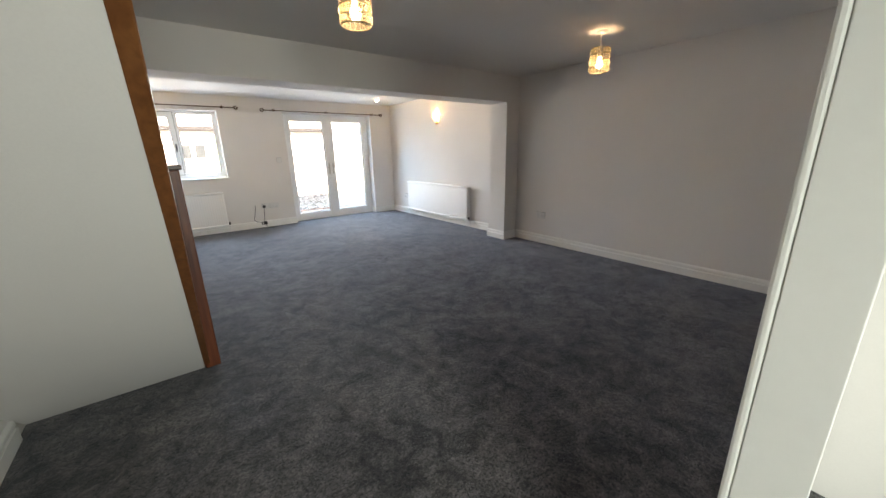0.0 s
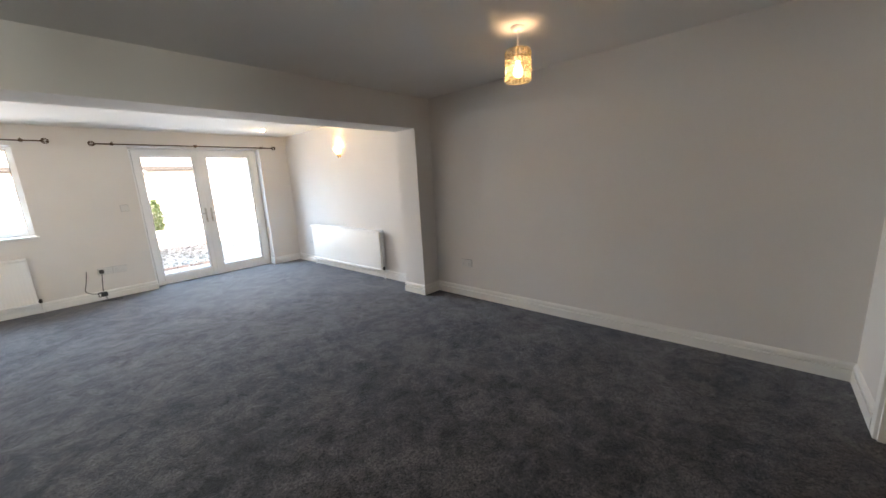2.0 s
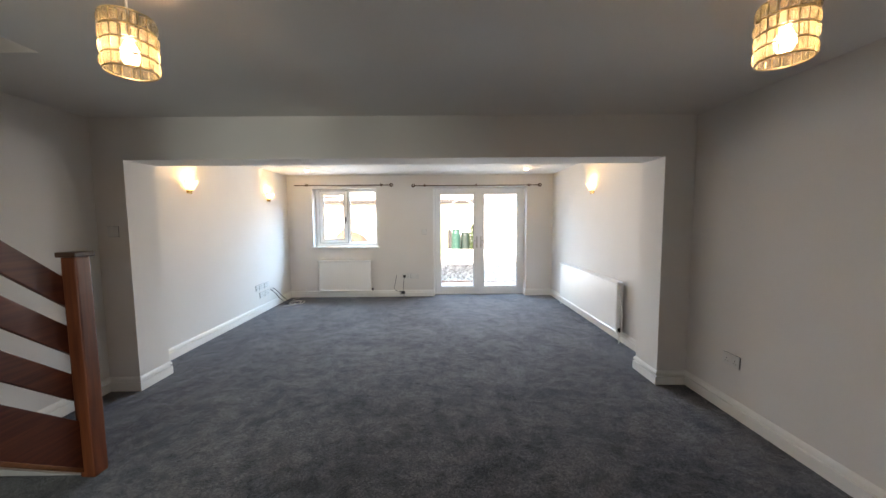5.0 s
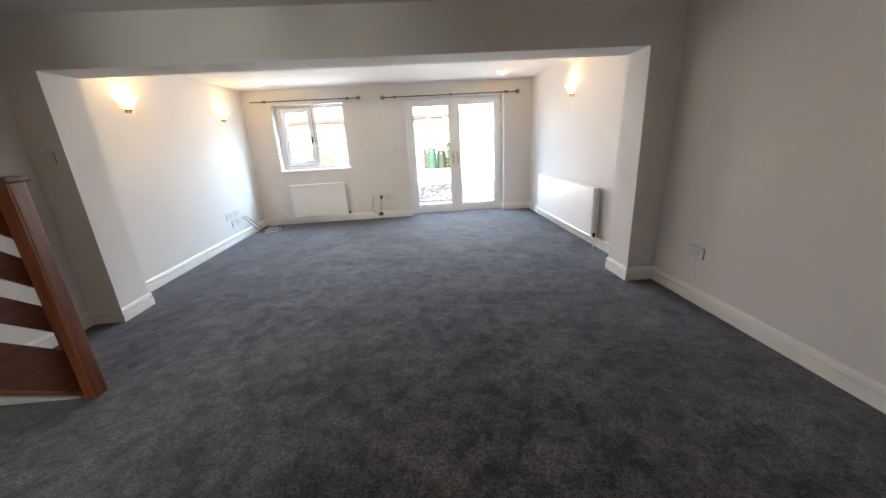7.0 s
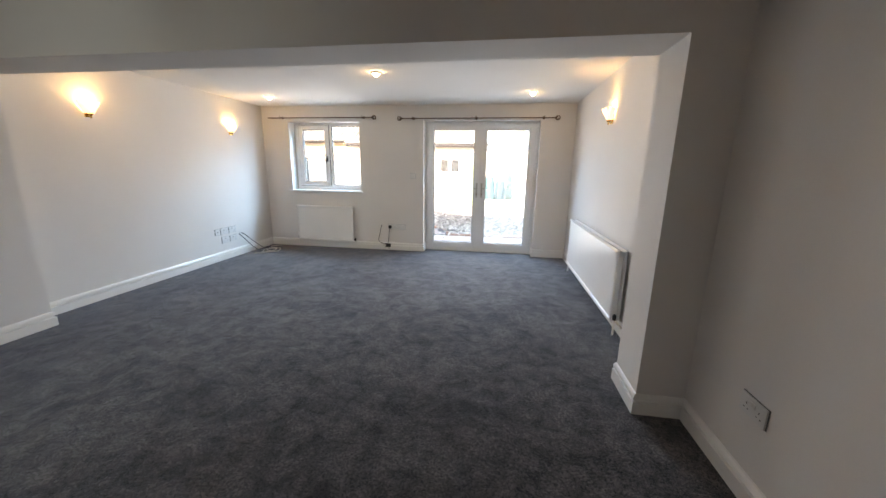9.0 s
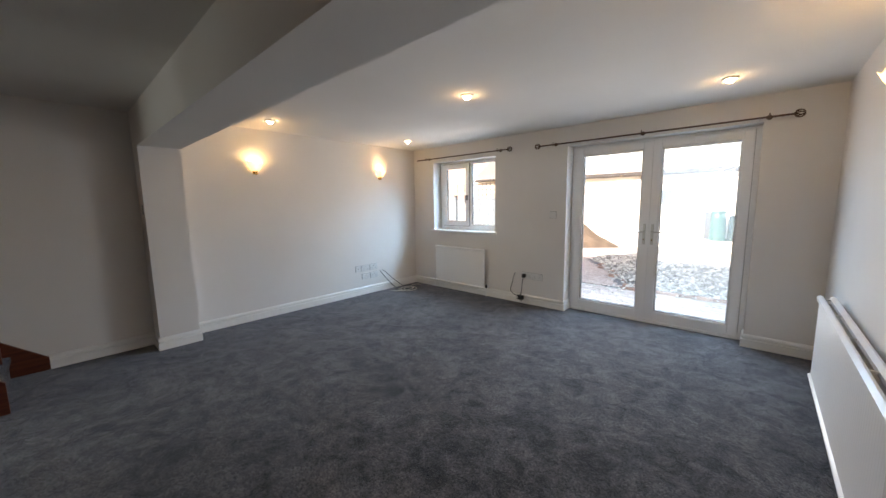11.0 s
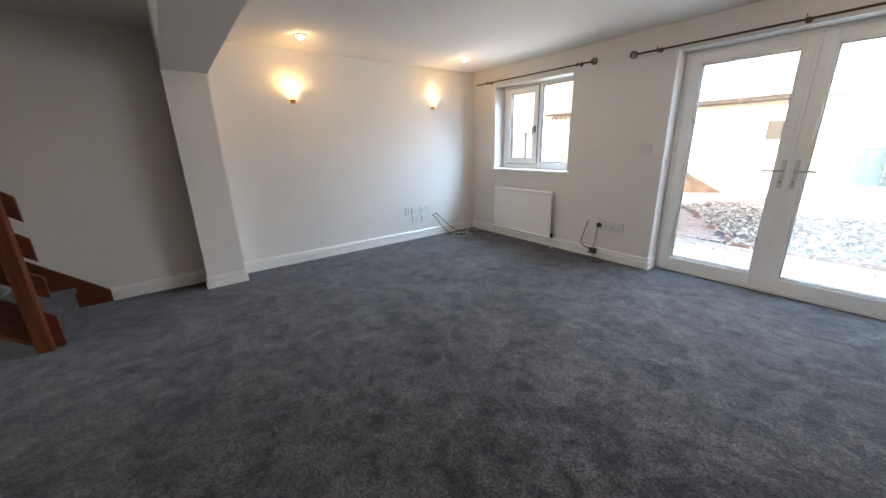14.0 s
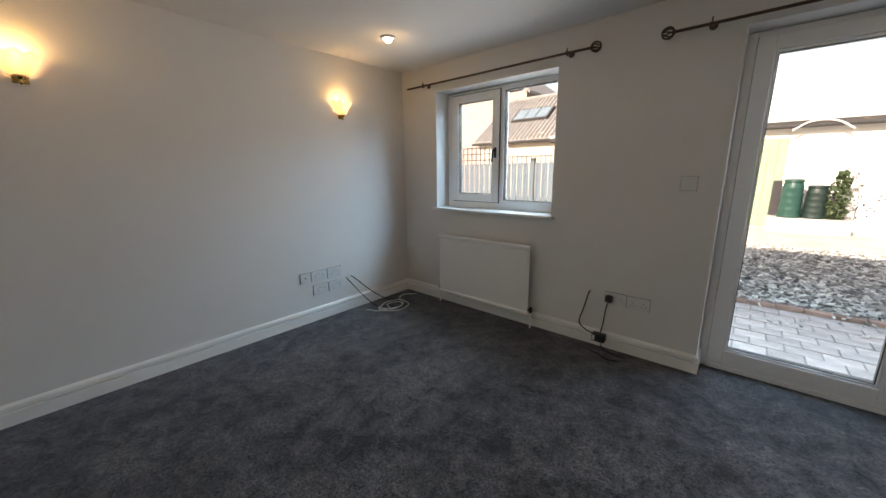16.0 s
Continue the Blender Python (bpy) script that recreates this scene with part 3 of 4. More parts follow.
curtain_pole(2.14, 4.42, 2.095, [(2.14, -1), (4.42, 1)], [2.31, 3.28, 4.27])


# ---- radiators ----
def radiator(m, length, height, depth, double, label):
    """A pressed-steel panel radiator; local x along it, y out from the wall, z up from its foot."""
    ob = thing("radiator", m @ Vector((length / 2, 0, 0)), label, "radiator", "radiators")

    def add(name, bm, material, lab="", parent=ob):
        bmesh.ops.transform(bm, matrix=m, verts=bm.verts)
        return part(name, bm, material, parent, lab)

    def panel(y):
        bm = bmesh.new()
        n = max(2, int(round((length - 0.04) / 0.0333)))
        step = (length - 0.04) / n
        prof = [(0.0, y - 0.006)]
        for i in range(n):
            x = 0.02 + i * step
            prof += [(x, y), (x + step * 0.35, y), (x + step * 0.5, y - 0.0006), (x + step * 0.65, y - 0.0006), (x + step * 0.8, y)]
        prof += [(length - 0.02, y), (length, y - 0.006)]
        zs = [(0.0, -0.004), (0.006, 0.011), (0.022, 0.012), (0.032, 0.0), (height - 0.040, 0.0), (height - 0.031, 0.013), (height - 0.010, 0.013), (height, -0.006)]
        rows = []
        for z, bulge in zs:
            flat = z < 0.031 or z > height - 0.035
            rows.append([bm.verts.new((x, (y + bulge) if flat else py, z)) for x, py in prof])
        for a, b in zip(rows, rows[1:]):
            for k in range(len(prof) - 1):
                bm.faces.new((a[k], a[k + 1], b[k + 1], b[k]))
        box(bm, 0.002, y - 0.016, 0.002, length - 0.002, y - 0.007, height - 0.002)
        return bm
    add("front_panel", panel(depth), ENAMEL, "white ribbed steel panel")
    if double:
        add("back_panel", panel(0.045), ENAMEL)
        bm = bmesh.new()
        n = int(length / 0.025)
        for i in range(n):
            x = 0.03 + (length - 0.06) * i / (n - 1)
            box(bm, x - 0.0006, 0.046, 0.05, x + 0.0006, depth - 0.018, height - 0.05)
        add("convector_fins", bm, ENAMEL)
        for k in range(5):
            x = 0.06 + (length - 0.12) * k / 4
            add("top_strap", boxes((x - 0.006, 0.040, height - 0.022, x + 0.006, depth - 0.010, height - 0.012), bevel=0.002), ENAMEL)
    for x in (0.15, length - 0.15):
        add("wall_bracket", boxes((x - 0.015, 0.001, 0.06, x + 0.015, 0.03, height - 0.08), bevel=0.003), ENAMEL)
    for x, trv in ((-0.02, False), (length + 0.02, True)):
        d2 = depth - 0.03
        v = add("valve", merge(lathe([(0, 0), (0.012, 0), (0.015, 0.01), (0.015, 0.04), (0.010, 0.05), (0, 0.05)], 12, (x, d2, 0.015)), tube([(x, d2, 0.035), (x + (0.03 if x < 0 else -0.03), d2, 0.035)], 0.009, 8)), BLACK if not trv else STEEL)
        if trv:
            add("valve_head", lathe([(0, 0), (0.017, 0), (0.021, 0.01), (0.020, 0.05), (0.014, 0.062), (0, 0.062)], 16, (x, d2, 0.065)), PLATE, "white thermostatic head")
        add("pipe", tube([(x, d2, 0.015), (x, d2, -0.118)], 0.0075, 8), ENAMEL)
    add("bleed_boss", lathe([(0, 0), (0.009, 0), (0.009, 0.012), (0, 0.012)], 10, (length - 0.001, depth - 0.012, height - 0.03), Matrix.Rotation(radians(90), 4, "Y")), BLACK)
    return ob


radiator(Matrix.Translation((1.285, YN, 0.12)) @ Matrix.Rotation(math.pi, 4, "Z"), 0.985, 0.60, 0.095, False, "white panel radiator fixed under the window")
radiator(Matrix.Translation((XE, 5.12, 0.125)) @ Matrix.Rotation(radians(90), 4, "Z"), 1.92, 0.60, 0.105, True, "long white double-panel radiator on a side wall")


# ---- lamps ----
BULB = glow_material("lit_bulb", (1.0, 0.80, 0.54), 5.0)
SPOTGLOW = glow_material("lit_downlight", (1.0, 0.80, 0.54), 8.0)


def alabaster():
    m = bpy.data.materials.new("alabaster_glass")
    m.use_nodes = True
    n, l = m.node_tree.nodes, m.node_tree.links
    b = n["Principled BSDF"]
    b.inputs["Roughness"].default_value = 0.35
    b.inputs["Emission Strength"].default_value = 0.20
    co = n.new("ShaderNodeTexCoord")
    t = n.new("ShaderNodeTexNoise")
    t.inputs["Scale"].default_value, t.inputs["Detail"].default_value, t.inputs["Distortion"].default_value = 14, 4, 1.2
    l.new(co.outputs["Object"], t.inputs["Vector"])
    r = n.new("ShaderNodeValToRGB")
    r.color_ramp.elements[0].color, r.color_ramp.elements[1].color = (0.94, 0.72, 0.44, 1), (1.0, 0.88, 0.66, 1)
    l.new(t.outputs["Fac"], r.inputs["Fac"])
    l.new(r.outputs["Color"], b.inputs["Base Color"])
    l.new(r.outputs["Color"], b.inputs["Emission Color"])
    return m


ALABASTER = alabaster()


def crystal_material():
    """Cut crystal that lets the bulb's light through and scatters part of it."""
    m = glass_material("amber_crystal", (0.88, 0.83, 0.72), 0.04)
    n, l = m.node_tree.nodes, m.node_tree.links
    milky = n.new("ShaderNodeBsdfTranslucent")
    milky.inputs["Color"].default_value = (0.96, 0.90, 0.76, 1)
    mix = n.new("ShaderNodeMixShader")
    mix.inputs[0].default_value = 0.2
    last = n["Material Output"].inputs["Surface"].links[0].from_socket
    l.new(last, mix.inputs[1])
    l.new(milky.outputs[0], mix.inputs[2])
    l.new(mix.outputs[0], n["Material Output"].inputs["Surface"])
    return m


CRYSTAL = crystal_material()
GILT = mat("gilt_wire", (0.75, 0.64, 0.42), 0.3, metal=0.9, vary=0.1, scale=30)


def pendant(x, y):
    """A pendant with a drum of stacked crystal blocks."""
    z0, z1, r = 1.980, 2.165, 0.077
    ob = thing("pendant_light", (x, y, ZC), "lit pendant lamp with a crystal-block drum shade", "pendant lamp", "pendant lamps")
    part("ceiling_rose", lathe([(0, 0), (0.012, -0.024), (0.038, -0.020), (0.046, -0.006), (0.048, 0.0), (0, 0)], 24, (x, y, ZC)), PLATE, ob, "white ceiling rose", True)
    part("cord", tube([(x, y, ZC - 0.02), (x, y, 2.17)], 0.0035, 6), PLATE, ob, "white flex")
    part("lamp_holder", lathe([(0, 0.08), (0.016, 0.08), (0.018, 0.02), (0.02, 0.0), (0, 0)], 16, (x, y, 2.10)), PLATE, ob)
    part("bulb", lathe([(0, -0.10), (0.018, -0.096), (0.03, -0.075), (0.028, -0.05), (0.014, -0.02), (0.012, 0.0), (0, 0)], 16, (x, y, 2.105)), BULB, ob, "lit bulb", True)
    rings = []
    for z in (z0, z0 + 0.046, z0 + 0.0925, z0 + 0.139, z1):
        rings.append(tube([(x + r * math.cos(t), y + r * math.sin(t), z) for t in [2 * math.pi * k / 32 for k in range(32)]], 0.003, 5, True))
    for k in range(3):
        a = 2 * math.pi * k / 3
        rings.append(tube([(x + 0.02 * math.cos(a), y + 0.02 * math.sin(a), 2.12), (x + r * math.cos(a), y + r * math.sin(a), z1)], 0.002, 5))
    shade = part("shade", merge(*rings), GILT, ob, "gilt wire drum frame")
    for k in range(18):
        a = 2 * math.pi * (k + 0.5) / 18
        part("wire", tube([(x + r * math.cos(a), y + r * math.sin(a), z0), (x + r * math.cos(a), y + r * math.sin(a), z1)], 0.0016, 4), GILT, shade)
    block = None
    n = 18
    for row in range(4):
        for k in range(n):
            a = 2 * math.pi * k / n
            if block is None:
                bm = boxes((-0.007, -0.0115, -0.0195, 0.007, 0.0115, 0.0195), bevel=0.006)
                b = part("crystal_block", bm, CRYSTAL, shade)
                block = b.data
            else:
                b = new("crystal_block", block)
                b.parent = shade
            b.matrix_basis = Matrix.Translation((x + r * math.cos(a), y + r * math.sin(a), z0 + 0.0232 + 0.0464 * row)) @ Matrix.Rotation(a + 0.5 * math.sin(11.3 * k + 5.1 * row), 4, "Z") @ Matrix.Diagonal((1, 0.72 + 0.25 * math.sin(3.7 * k + 2.2 * row) ** 2, 0.78 + 0.2 * math.cos(5.3 * k + row) ** 2, 1))
    bulb_light("pendant_bulb", (x, y, 2.06), PENDANT_W, 0.02, (1.0, 0.76, 0.44))
    # helper disk lamp, added to draw the bulb's pool of light on the ceiling
    up = bpy.data.lights.new("pendant_top_fill", "AREA")
    up.shape, up.size, up.energy, up.color, up.spread = "DISK", 0.14, TOP_FILL_W, (1.0, 0.80, 0.56), radians(112)
    new("pendant_top_fill", up).matrix_world = Matrix.Translation((x, y, 2.186)) @ Matrix.Rotation(math.pi, 4, "X")
    return ob


PENDANT_W, SCONCE_W, SPOT_W, TOP_FILL_W = 8.2, 0.50, 0.30, 0.032
pendant(1.49, 2.45)
pendant(3.77, 2.375)


def sconce(x, y, z, way):
    """An alabaster-glass uplighter shell on a brass bracket; way: +1 when the wall is on its west."""
    ob = thing("wall_light", (x, y, z), "lit alabaster-glass shell wall light with brass fittings", "wall lamp", "wall lamps")
    bm = bmesh.new()
    steps, rows = 28, 8
    grid = []
    for i in range(steps + 1):
        a = -math.pi / 2 + math.pi * i / steps
        col = []
        for j in range(rows + 1):
            s = j / rows
            flute = 1 + 0.05 * math.cos(a * 10) * s
            r = (0.017 + 0.049 * math.sin(s * math.pi / 2) ** 0.6 + 0.026 * max(0, s - 0.6) / 0.4) * flute
            zz = z - 0.055 + 0.104 * s ** 1.5 + 0.008 * math.cos(a * 10) * s
            col.append(bm.verts.new((x + way * (0.012 + r * math.cos(a) * 1.05), y + r * math.sin(a) * 1.05, zz)))
        grid.append(col)
    for a, b in zip(grid, grid[1:]):
        for j in range(rows):
            bm.faces.new((a[j], b[j], b[j + 1], a[j + 1]))
    bmesh.ops.solidify(bm, geom=list(bm.faces), thickness=0.004)
    part("shade", bm, ALABASTER, ob, "fluted cream alabaster-glass shell", True)
    xa, xb = sorted((x, x + way * 0.012))
    part("backplate", boxes((xa, y - 0.03, z - 0.09, xb, y + 0.03, z + 0.03), bevel=0.004), BRASS, ob, "brass backplate")
    part("finial", lathe([(0, -0.045), (0.007, -0.040), (0.010, -0.030), (0.006, -0.022), (0.016, -0.012), (0.024, 0.0), (0, 0.002)], 16, (x + way * 0.036, y, z - 0.055)), BRASS, ob, "turned brass finial", True)
    part("bulb", lathe([(0, -0.03), (0.012, -0.03), (0.018, 0.0), (0.012, 0.028), (0, 0.04)], 14, (x + way * 0.06, y, z + 0.015)), BULB, ob, "lit candle bulb", True)
    bulb_light("sconce_bulb", (x + way * 0.080, y, z + 0.062), SCONCE_W, 0.02, (1.0, 0.79, 0.38))
    return ob


sconce(XW, 5.20, 1.865, 1)
sconce(XW, 7.06, 1.875, 1)
sconce(XE, 6.05, 1.895, -1)


def downlight(x, y):
    ob = thing("downlight", (x, y, ZC), "lit round white recessed ceiling spotlight", "spotlight", "ceiling spotlights")
    part("trim_ring", lathe([(0.038, -0.010), (0.042, -0.014), (0.052, -0.010), (0.057, -0.002), (0.057, 0.0), (0.038, 0.0), (0.038, -0.010)], 28, (x, y, ZC)), PLATE, ob, "white trim ring", True)
    part("lens", lathe([(0, -0.038), (0.016, -0.035), (0.028, -0.022), (0.036, -0.001), (0, -0.001)], 20, (x, y, ZC)), SPOTGLOW, ob, "glowing lens", True)
    bulb_light("spot_bulb", (x, y, ZC - 0.050), SPOT_W, 0.02, (1.0, 0.80, 0.42))
    return ob


for sx, sy in ((0.39, 7.08), (0.28, 5.19), (2.345, 5.98), (4.03, 7.05), (3.98, 5.21)):
    downlight(sx, sy)


# ---- sockets, switches and small fittings ----
PLATE_FACE = mat("aged_white_moulding", (0.68, 0.68, 0.67), 0.3, vary=0.02, scale=20, fine=200, bump=0.0)
# dark grey for the line of shade round each plate
RIM_SHADE = mat("plate_rim_shade", (0.16, 0.16, 0.16), 0.6, vary=0.05, scale=20)
def plate(at, w, h, wall, holes, label, category, rockers=0, mat_=None):
    """A moulded wall plate; wall: n, w, e or s gives the wall it sits on."""
    turn = {"n": 0, "e": -90, "w": 90, "s": 180}[wall]
    m = Matrix.Translation(at) @ Matrix.Rotation(radians(turn), 4, "Z")
    ob = thing("wall_socket" if category == "socket" else "light_switch", at, label, category, "wall plates" if category == "socket" else "")

    def add(name, bm, material, lab=""):
        bmesh.ops.transform(bm, matrix=m, verts=bm.verts)
        part(name, bm, material, ob, lab)
    # slightly larger dark backing, drawn as the shade at the plate's edge
    add("shade_rim", boxes((-w / 2 - 0.002, -0.0035, -h / 2 - 0.002, w / 2 + 0.002, 0.0, h / 2 + 0.002)), RIM_SHADE, "dark rim standing in for the shade round the plate")
    add("faceplate", boxes((-w / 2, -0.010, -h / 2, w / 2, -0.0036, h / 2), bevel=0.0025), mat_ or PLATE_FACE)
    for hx in holes:
        for dx, dz, sw, sh in ((0, 0.004, 0.005, 0.009), (-0.011, -0.018, 0.008, 0.004), (0.011, -0.018, 0.008, 0.004)):
            add("pin_hole", boxes((hx + dx - sw / 2, -0.0104, dz - sh / 2, hx + dx + sw / 2, -0.008, dz + sh / 2)), SHADOWGAP)
        add("rocker", boxes((hx - 0.007 + (0.028 if hx < 0 else -0.028 if hx > 0 else 0.028), -0.014, 0.006, hx + 0.007 + (0.028 if hx < 0 else -0.028 if hx > 0 else 0.028), -0.009, 0.026), bevel=0.002), PLATE)
    for k in range(rockers):
        rx = (k - (rockers - 1) / 2) * 0.026
        add("rocker", boxes((rx - 0.009, -0.014, -0.014, rx + 0.009, -0.009, 0.014), bevel=0.002), PLATE)
    return ob


D_L, S_L = "white double power socket on the wall", "small white aerial socket on the wall"
for sy, sz in ((6.715, 0.415), (6.875, 0.415), (6.725, 0.285), (6.88, 0.285)):
    plate((XW, sy, sz), 0.146, 0.086, "w", (-0.036, 0.036), D_L, "socket")
aerial = plate((XW, 6.585, 0.415), 0.086, 0.086, "w", (), S_L, "socket")
part("coax_hole", lathe([(0, 0), (0.007, 0), (0.007, 0.004), (0, 0.004)], 12, (XW + 0.009, 6.585, 0.415), Matrix.Rotation(radians(90), 4, "Y")), SHADOWGAP, aerial)
plate((1.945, YN, 0.395), 0.146, 0.086, "n", (-0.036, 0.036), "white double socket with a black plug in it", "socket")
plate((2.095, YN, 0.392), 0.146, 0.086, "n", (-0.036, 0.036), D_L, "socket")
plate((XE, 3.63, 0.405), 0.146, 0.086, "e", (-0.036, 0.036), D_L, "socket")
plate((XE, 7.28, 0.385), 0.146, 0.086, "e", (-0.036, 0.036), D_L, "socket")
plate((2.295, YN, 1.232), 0.086, 0.086, "n", (), "white double rocker light switch by the french doors", "light switch", 2)
plate((-0.135, YP0, 1.375), 0.086, 0.086, "n", (), "white rocker light switch on the pier", "light switch", 2)
plate((3.00, YS, 0.42), 0.146, 0.086, "s", (-0.036, 0.036), D_L, "socket")

plug = thing("power_adaptor", (1.86, YN, 0.0), "black plug, lead and adaptor hanging from a socket", "power adaptor")
part("plug", boxes((1.882, YN - 0.050, 0.368, 1.932, YN - 0.0105, 0.420), bevel=0.012), BLACK, plug, "black three-pin plug")
part("adaptor", boxes((1.82, YN - 0.085, 0.058, 1.915, YN - 0.03, 0.118), bevel=0.008), BLACK, plug, "black mains adaptor")
part("adaptor_label", boxes((1.826, YN - 0.0862, 0.068, 1.846, YN - 0.0848, 0.108)), PLATE, plug, "white printed label")
part("plug_lead", tube(spline([(1.905, YN - 0.045, 0.368), (1.895, YN - 0.05, 0.30), (1.885, YN - 0.045, 0.2), (1.875, YN - 0.055, 0.125)], 6), 0.0046, 7), BLACK, plug)
part("wall_lead", tube(spline([(1.762, YN, 0.418), (1.758, YN - 0.03, 0.40), (1.735, YN - 0.045, 0.28), (1.71, YN - 0.045, 0.17), (1.76, YN - 0.05, 0.12), (1.825, YN - 0.055, 0.105)], 7), 0.0046, 7), BLACK, plug)
part("loose_lead", tube(spline([(1.885, YN - 0.06, 0.062), (1.905, YN - 0.08, 0.012), (1.96, YN - 0.09, 0.006), (2.03, YN - 0.11, 0.006), (2.05, YN - 0.17, 0.006), (1.98, YN - 0.20, 0.006), (1.91, YN - 0.16, 0.006), (1.84, YN - 0.15, 0.006)], 6), 0.004, 6), BLACK, plug)
part("wall_grommet", lathe([(0, 0), (0.012, 0), (0.010, 0.006), (0, 0.006)], 14, (1.762, YN, 0.418), Matrix.Rotation(radians(90), 4, "X")), PLATE, plug)

aer = thing("aerial_cables", (XW, 7.07, 0.0), "loose black and white aerial cables coiled on the carpet", "cables")
part("black_cable", tube(spline([(XW, 7.05, 0.335), (XW + 0.05, 7.08, 0.30), (XW + 0.10, 7.20, 0.17), (XW + 0.13, 7.35, 0.05), (XW + 0.17, 7.46, 0.008), (XW + 0.28, 7.52, 0.007)], 7), 0.0046, 7), BLACK, aer)
part("black_cable", tube(spline([(XW, 7.00, 0.325), (XW + 0.06, 7.03, 0.26), (XW + 0.12, 7.12, 0.12), (XW + 0.20, 7.22, 0.012), (XW + 0.30, 7.34, 0.007)], 7), 0.0046, 7), BLACK, aer)
part("white_cable", tube(spline([(XW + 0.20, 7.22, 0.012), (XW + 0.30, 7.18, 0.007), (XW + 0.42, 7.30, 0.007), (XW + 0.38, 7.46, 0.008), (XW + 0.24, 7.48, 0.016), (XW + 0.18, 7.34, 0.018), (XW + 0.26, 7.20, 0.018), (XW + 0.38, 7.26, 0.02), (XW + 0.34, 7.42, 0.018), (XW + 0.2, 7.50, 0.012), (XW + 0.12, 7.62, 0.006), (XW + 0.22, 7.74, 0.006)], 7), 0.0046, 7), CABLE_W, aer)
part("white_cable", tube(spline([(XW + 0.16, 7.10, 0.006), (XW + 0.28, 7.16, 0.006), (XW + 0.36, 7.36, 0.012), (XW + 0.27, 7.44, 0.012), (XW + 0.22, 7.32, 0.014), (XW + 0.32, 7.26, 0.014)], 7), 0.0046, 7), CABLE_W, aer)
part("cable_outlet", boxes((XW, 7.02, 0.312, XW + 0.006, 7.05, 0.345), bevel=0.002), PLATE, aer)

smoke = thing("smoke_detector", (4.14, 1.16, ZC), "round white smoke detector on the ceiling", "smoke detector")
part("base", lathe([(0, 0), (0.055, 0), (0.055, -0.012), (0, -0.012)], 28, (4.14, 1.16, ZC)), PLATE, smoke, "", False)
part("cover", lathe([(0.052, -0.012), (0.050, -0.026), (0.036, -0.036), (0.018, -0.038), (0, -0.038)], 28, (4.14, 1.16, ZC)), PLATE, smoke, "", True)
pir = thing("alarm_sensor", (4.69, 0.63, 2.16), "small white wedge-shaped alarm sensor in the corner", "alarm sensor")
part("housing", boxes((4.650, 0.595, 2.10, 4.712, 0.645, 2.215), bevel=0.012), PLATE, pir)
part("sensor_lens", boxes((4.659, 0.644, 2.115, 4.703, 0.650, 2.165), bevel=0.006), UPVC, pir, "milky sensor lens")


# ---- garden ----
GZ = -0.15
CONCRETE = mat("pale_concrete", (0.50, 0.48, 0.44), 0.9, vary=0.12, scale=1.5, fine=60, bump=0.3)
RENDER = mat("cream_render", (0.70, 0.69, 0.66), 0.9, vary=0.05, scale=1.2, fine=50, bump=0.3)
FASCIA = mat("weathered_fascia", (0.040, 0.037, 0.036), 0.75, vary=0.15, scale=5, fine=40)
PAVER = mat("red_grey_block", (0.52, 0.40, 0.345), 0.9, vary=0.12, scale=9, fine=120, bump=0.4, tint=(0.58, 0.48, 0.42), random_vary=0.16)
EDGING = mat("brick_edging", (0.40, 0.24, 0.18), 0.9, vary=0.15, scale=12, fine=90, bump=0.4, random_vary=0.2)
JOINT = mat("sand_joint", (0.36, 0.31, 0.27), 0.95, vary=0.2, scale=12, fine=160, bump=0.5)
SOIL = mat("brown_soil", (0.11, 0.080, 0.058), 0.95, vary=0.25, scale=4, fine=60, bump=0.8)
FENCE = mat("pale_painted_fence", (0.105, 0.145, 0.175), 0.8, vary=0.10, scale=6, fine=70, bump=0.25, random_vary=0.12)
TRELLIS = mat("dark_trellis", (0.035, 0.032, 0.033), 0.8, vary=0.15, scale=8)
TILE = mat("clay_pantile", (0.22, 0.21, 0.20), 0.85, vary=0.14, scale=5, fine=60, bump=0.3, tint=(0.29, 0.275, 0.26))
BRICK = mat("pink_brick_gable", (0.40, 0.31, 0.28), 0.9, vary=0.1, scale=5, fine=90, bump=0.3)
LEAF = mat("ivy_leaf", (0.020, 0.042, 0.014), 0.6, vary=0.3, scale=30, fine=90, tint=(0.04, 0.07, 0.022))
GREEN = mat("green_polythene", (0.008, 0.060, 0.046), 0.45, vary=0.08, scale=8, fine=60, bump=0.05)
DARKGREEN = mat("dark_green_polythene", (0.010, 0.026, 0.022), 0.5, vary=0.1, scale=8, fine=60, bump=0.05)
DARKGLASS = mat("dark_window_glass", (0.05, 0.055, 0.055), 0.25, vary=0.1, scale=3, bump=0.0)
SHEDGREEN = mat("pale_green_door", (0.27, 0.37, 0.23), 0.7, vary=0.08, scale=5, fine=50, bump=0.1)

structure("ground", boxes((-60, 8.1, GZ - 0.35, 60, 90, GZ - 0.02)), CONCRETE, "pale concrete and gravel ground of the garden", "ground")
structure("house_base", boxes((XW - 0.4, -1.8, -0.5, XE + 0.4, 8.1, -0.2)), CONCRETE, "plain concrete base of the house", "base")
structure("pavement", boxes((-2.6, 8.12, GZ - 0.03, 6.2, 10.16, GZ - 0.006)), JOINT, "sanded bed under the block paving", "pavement")


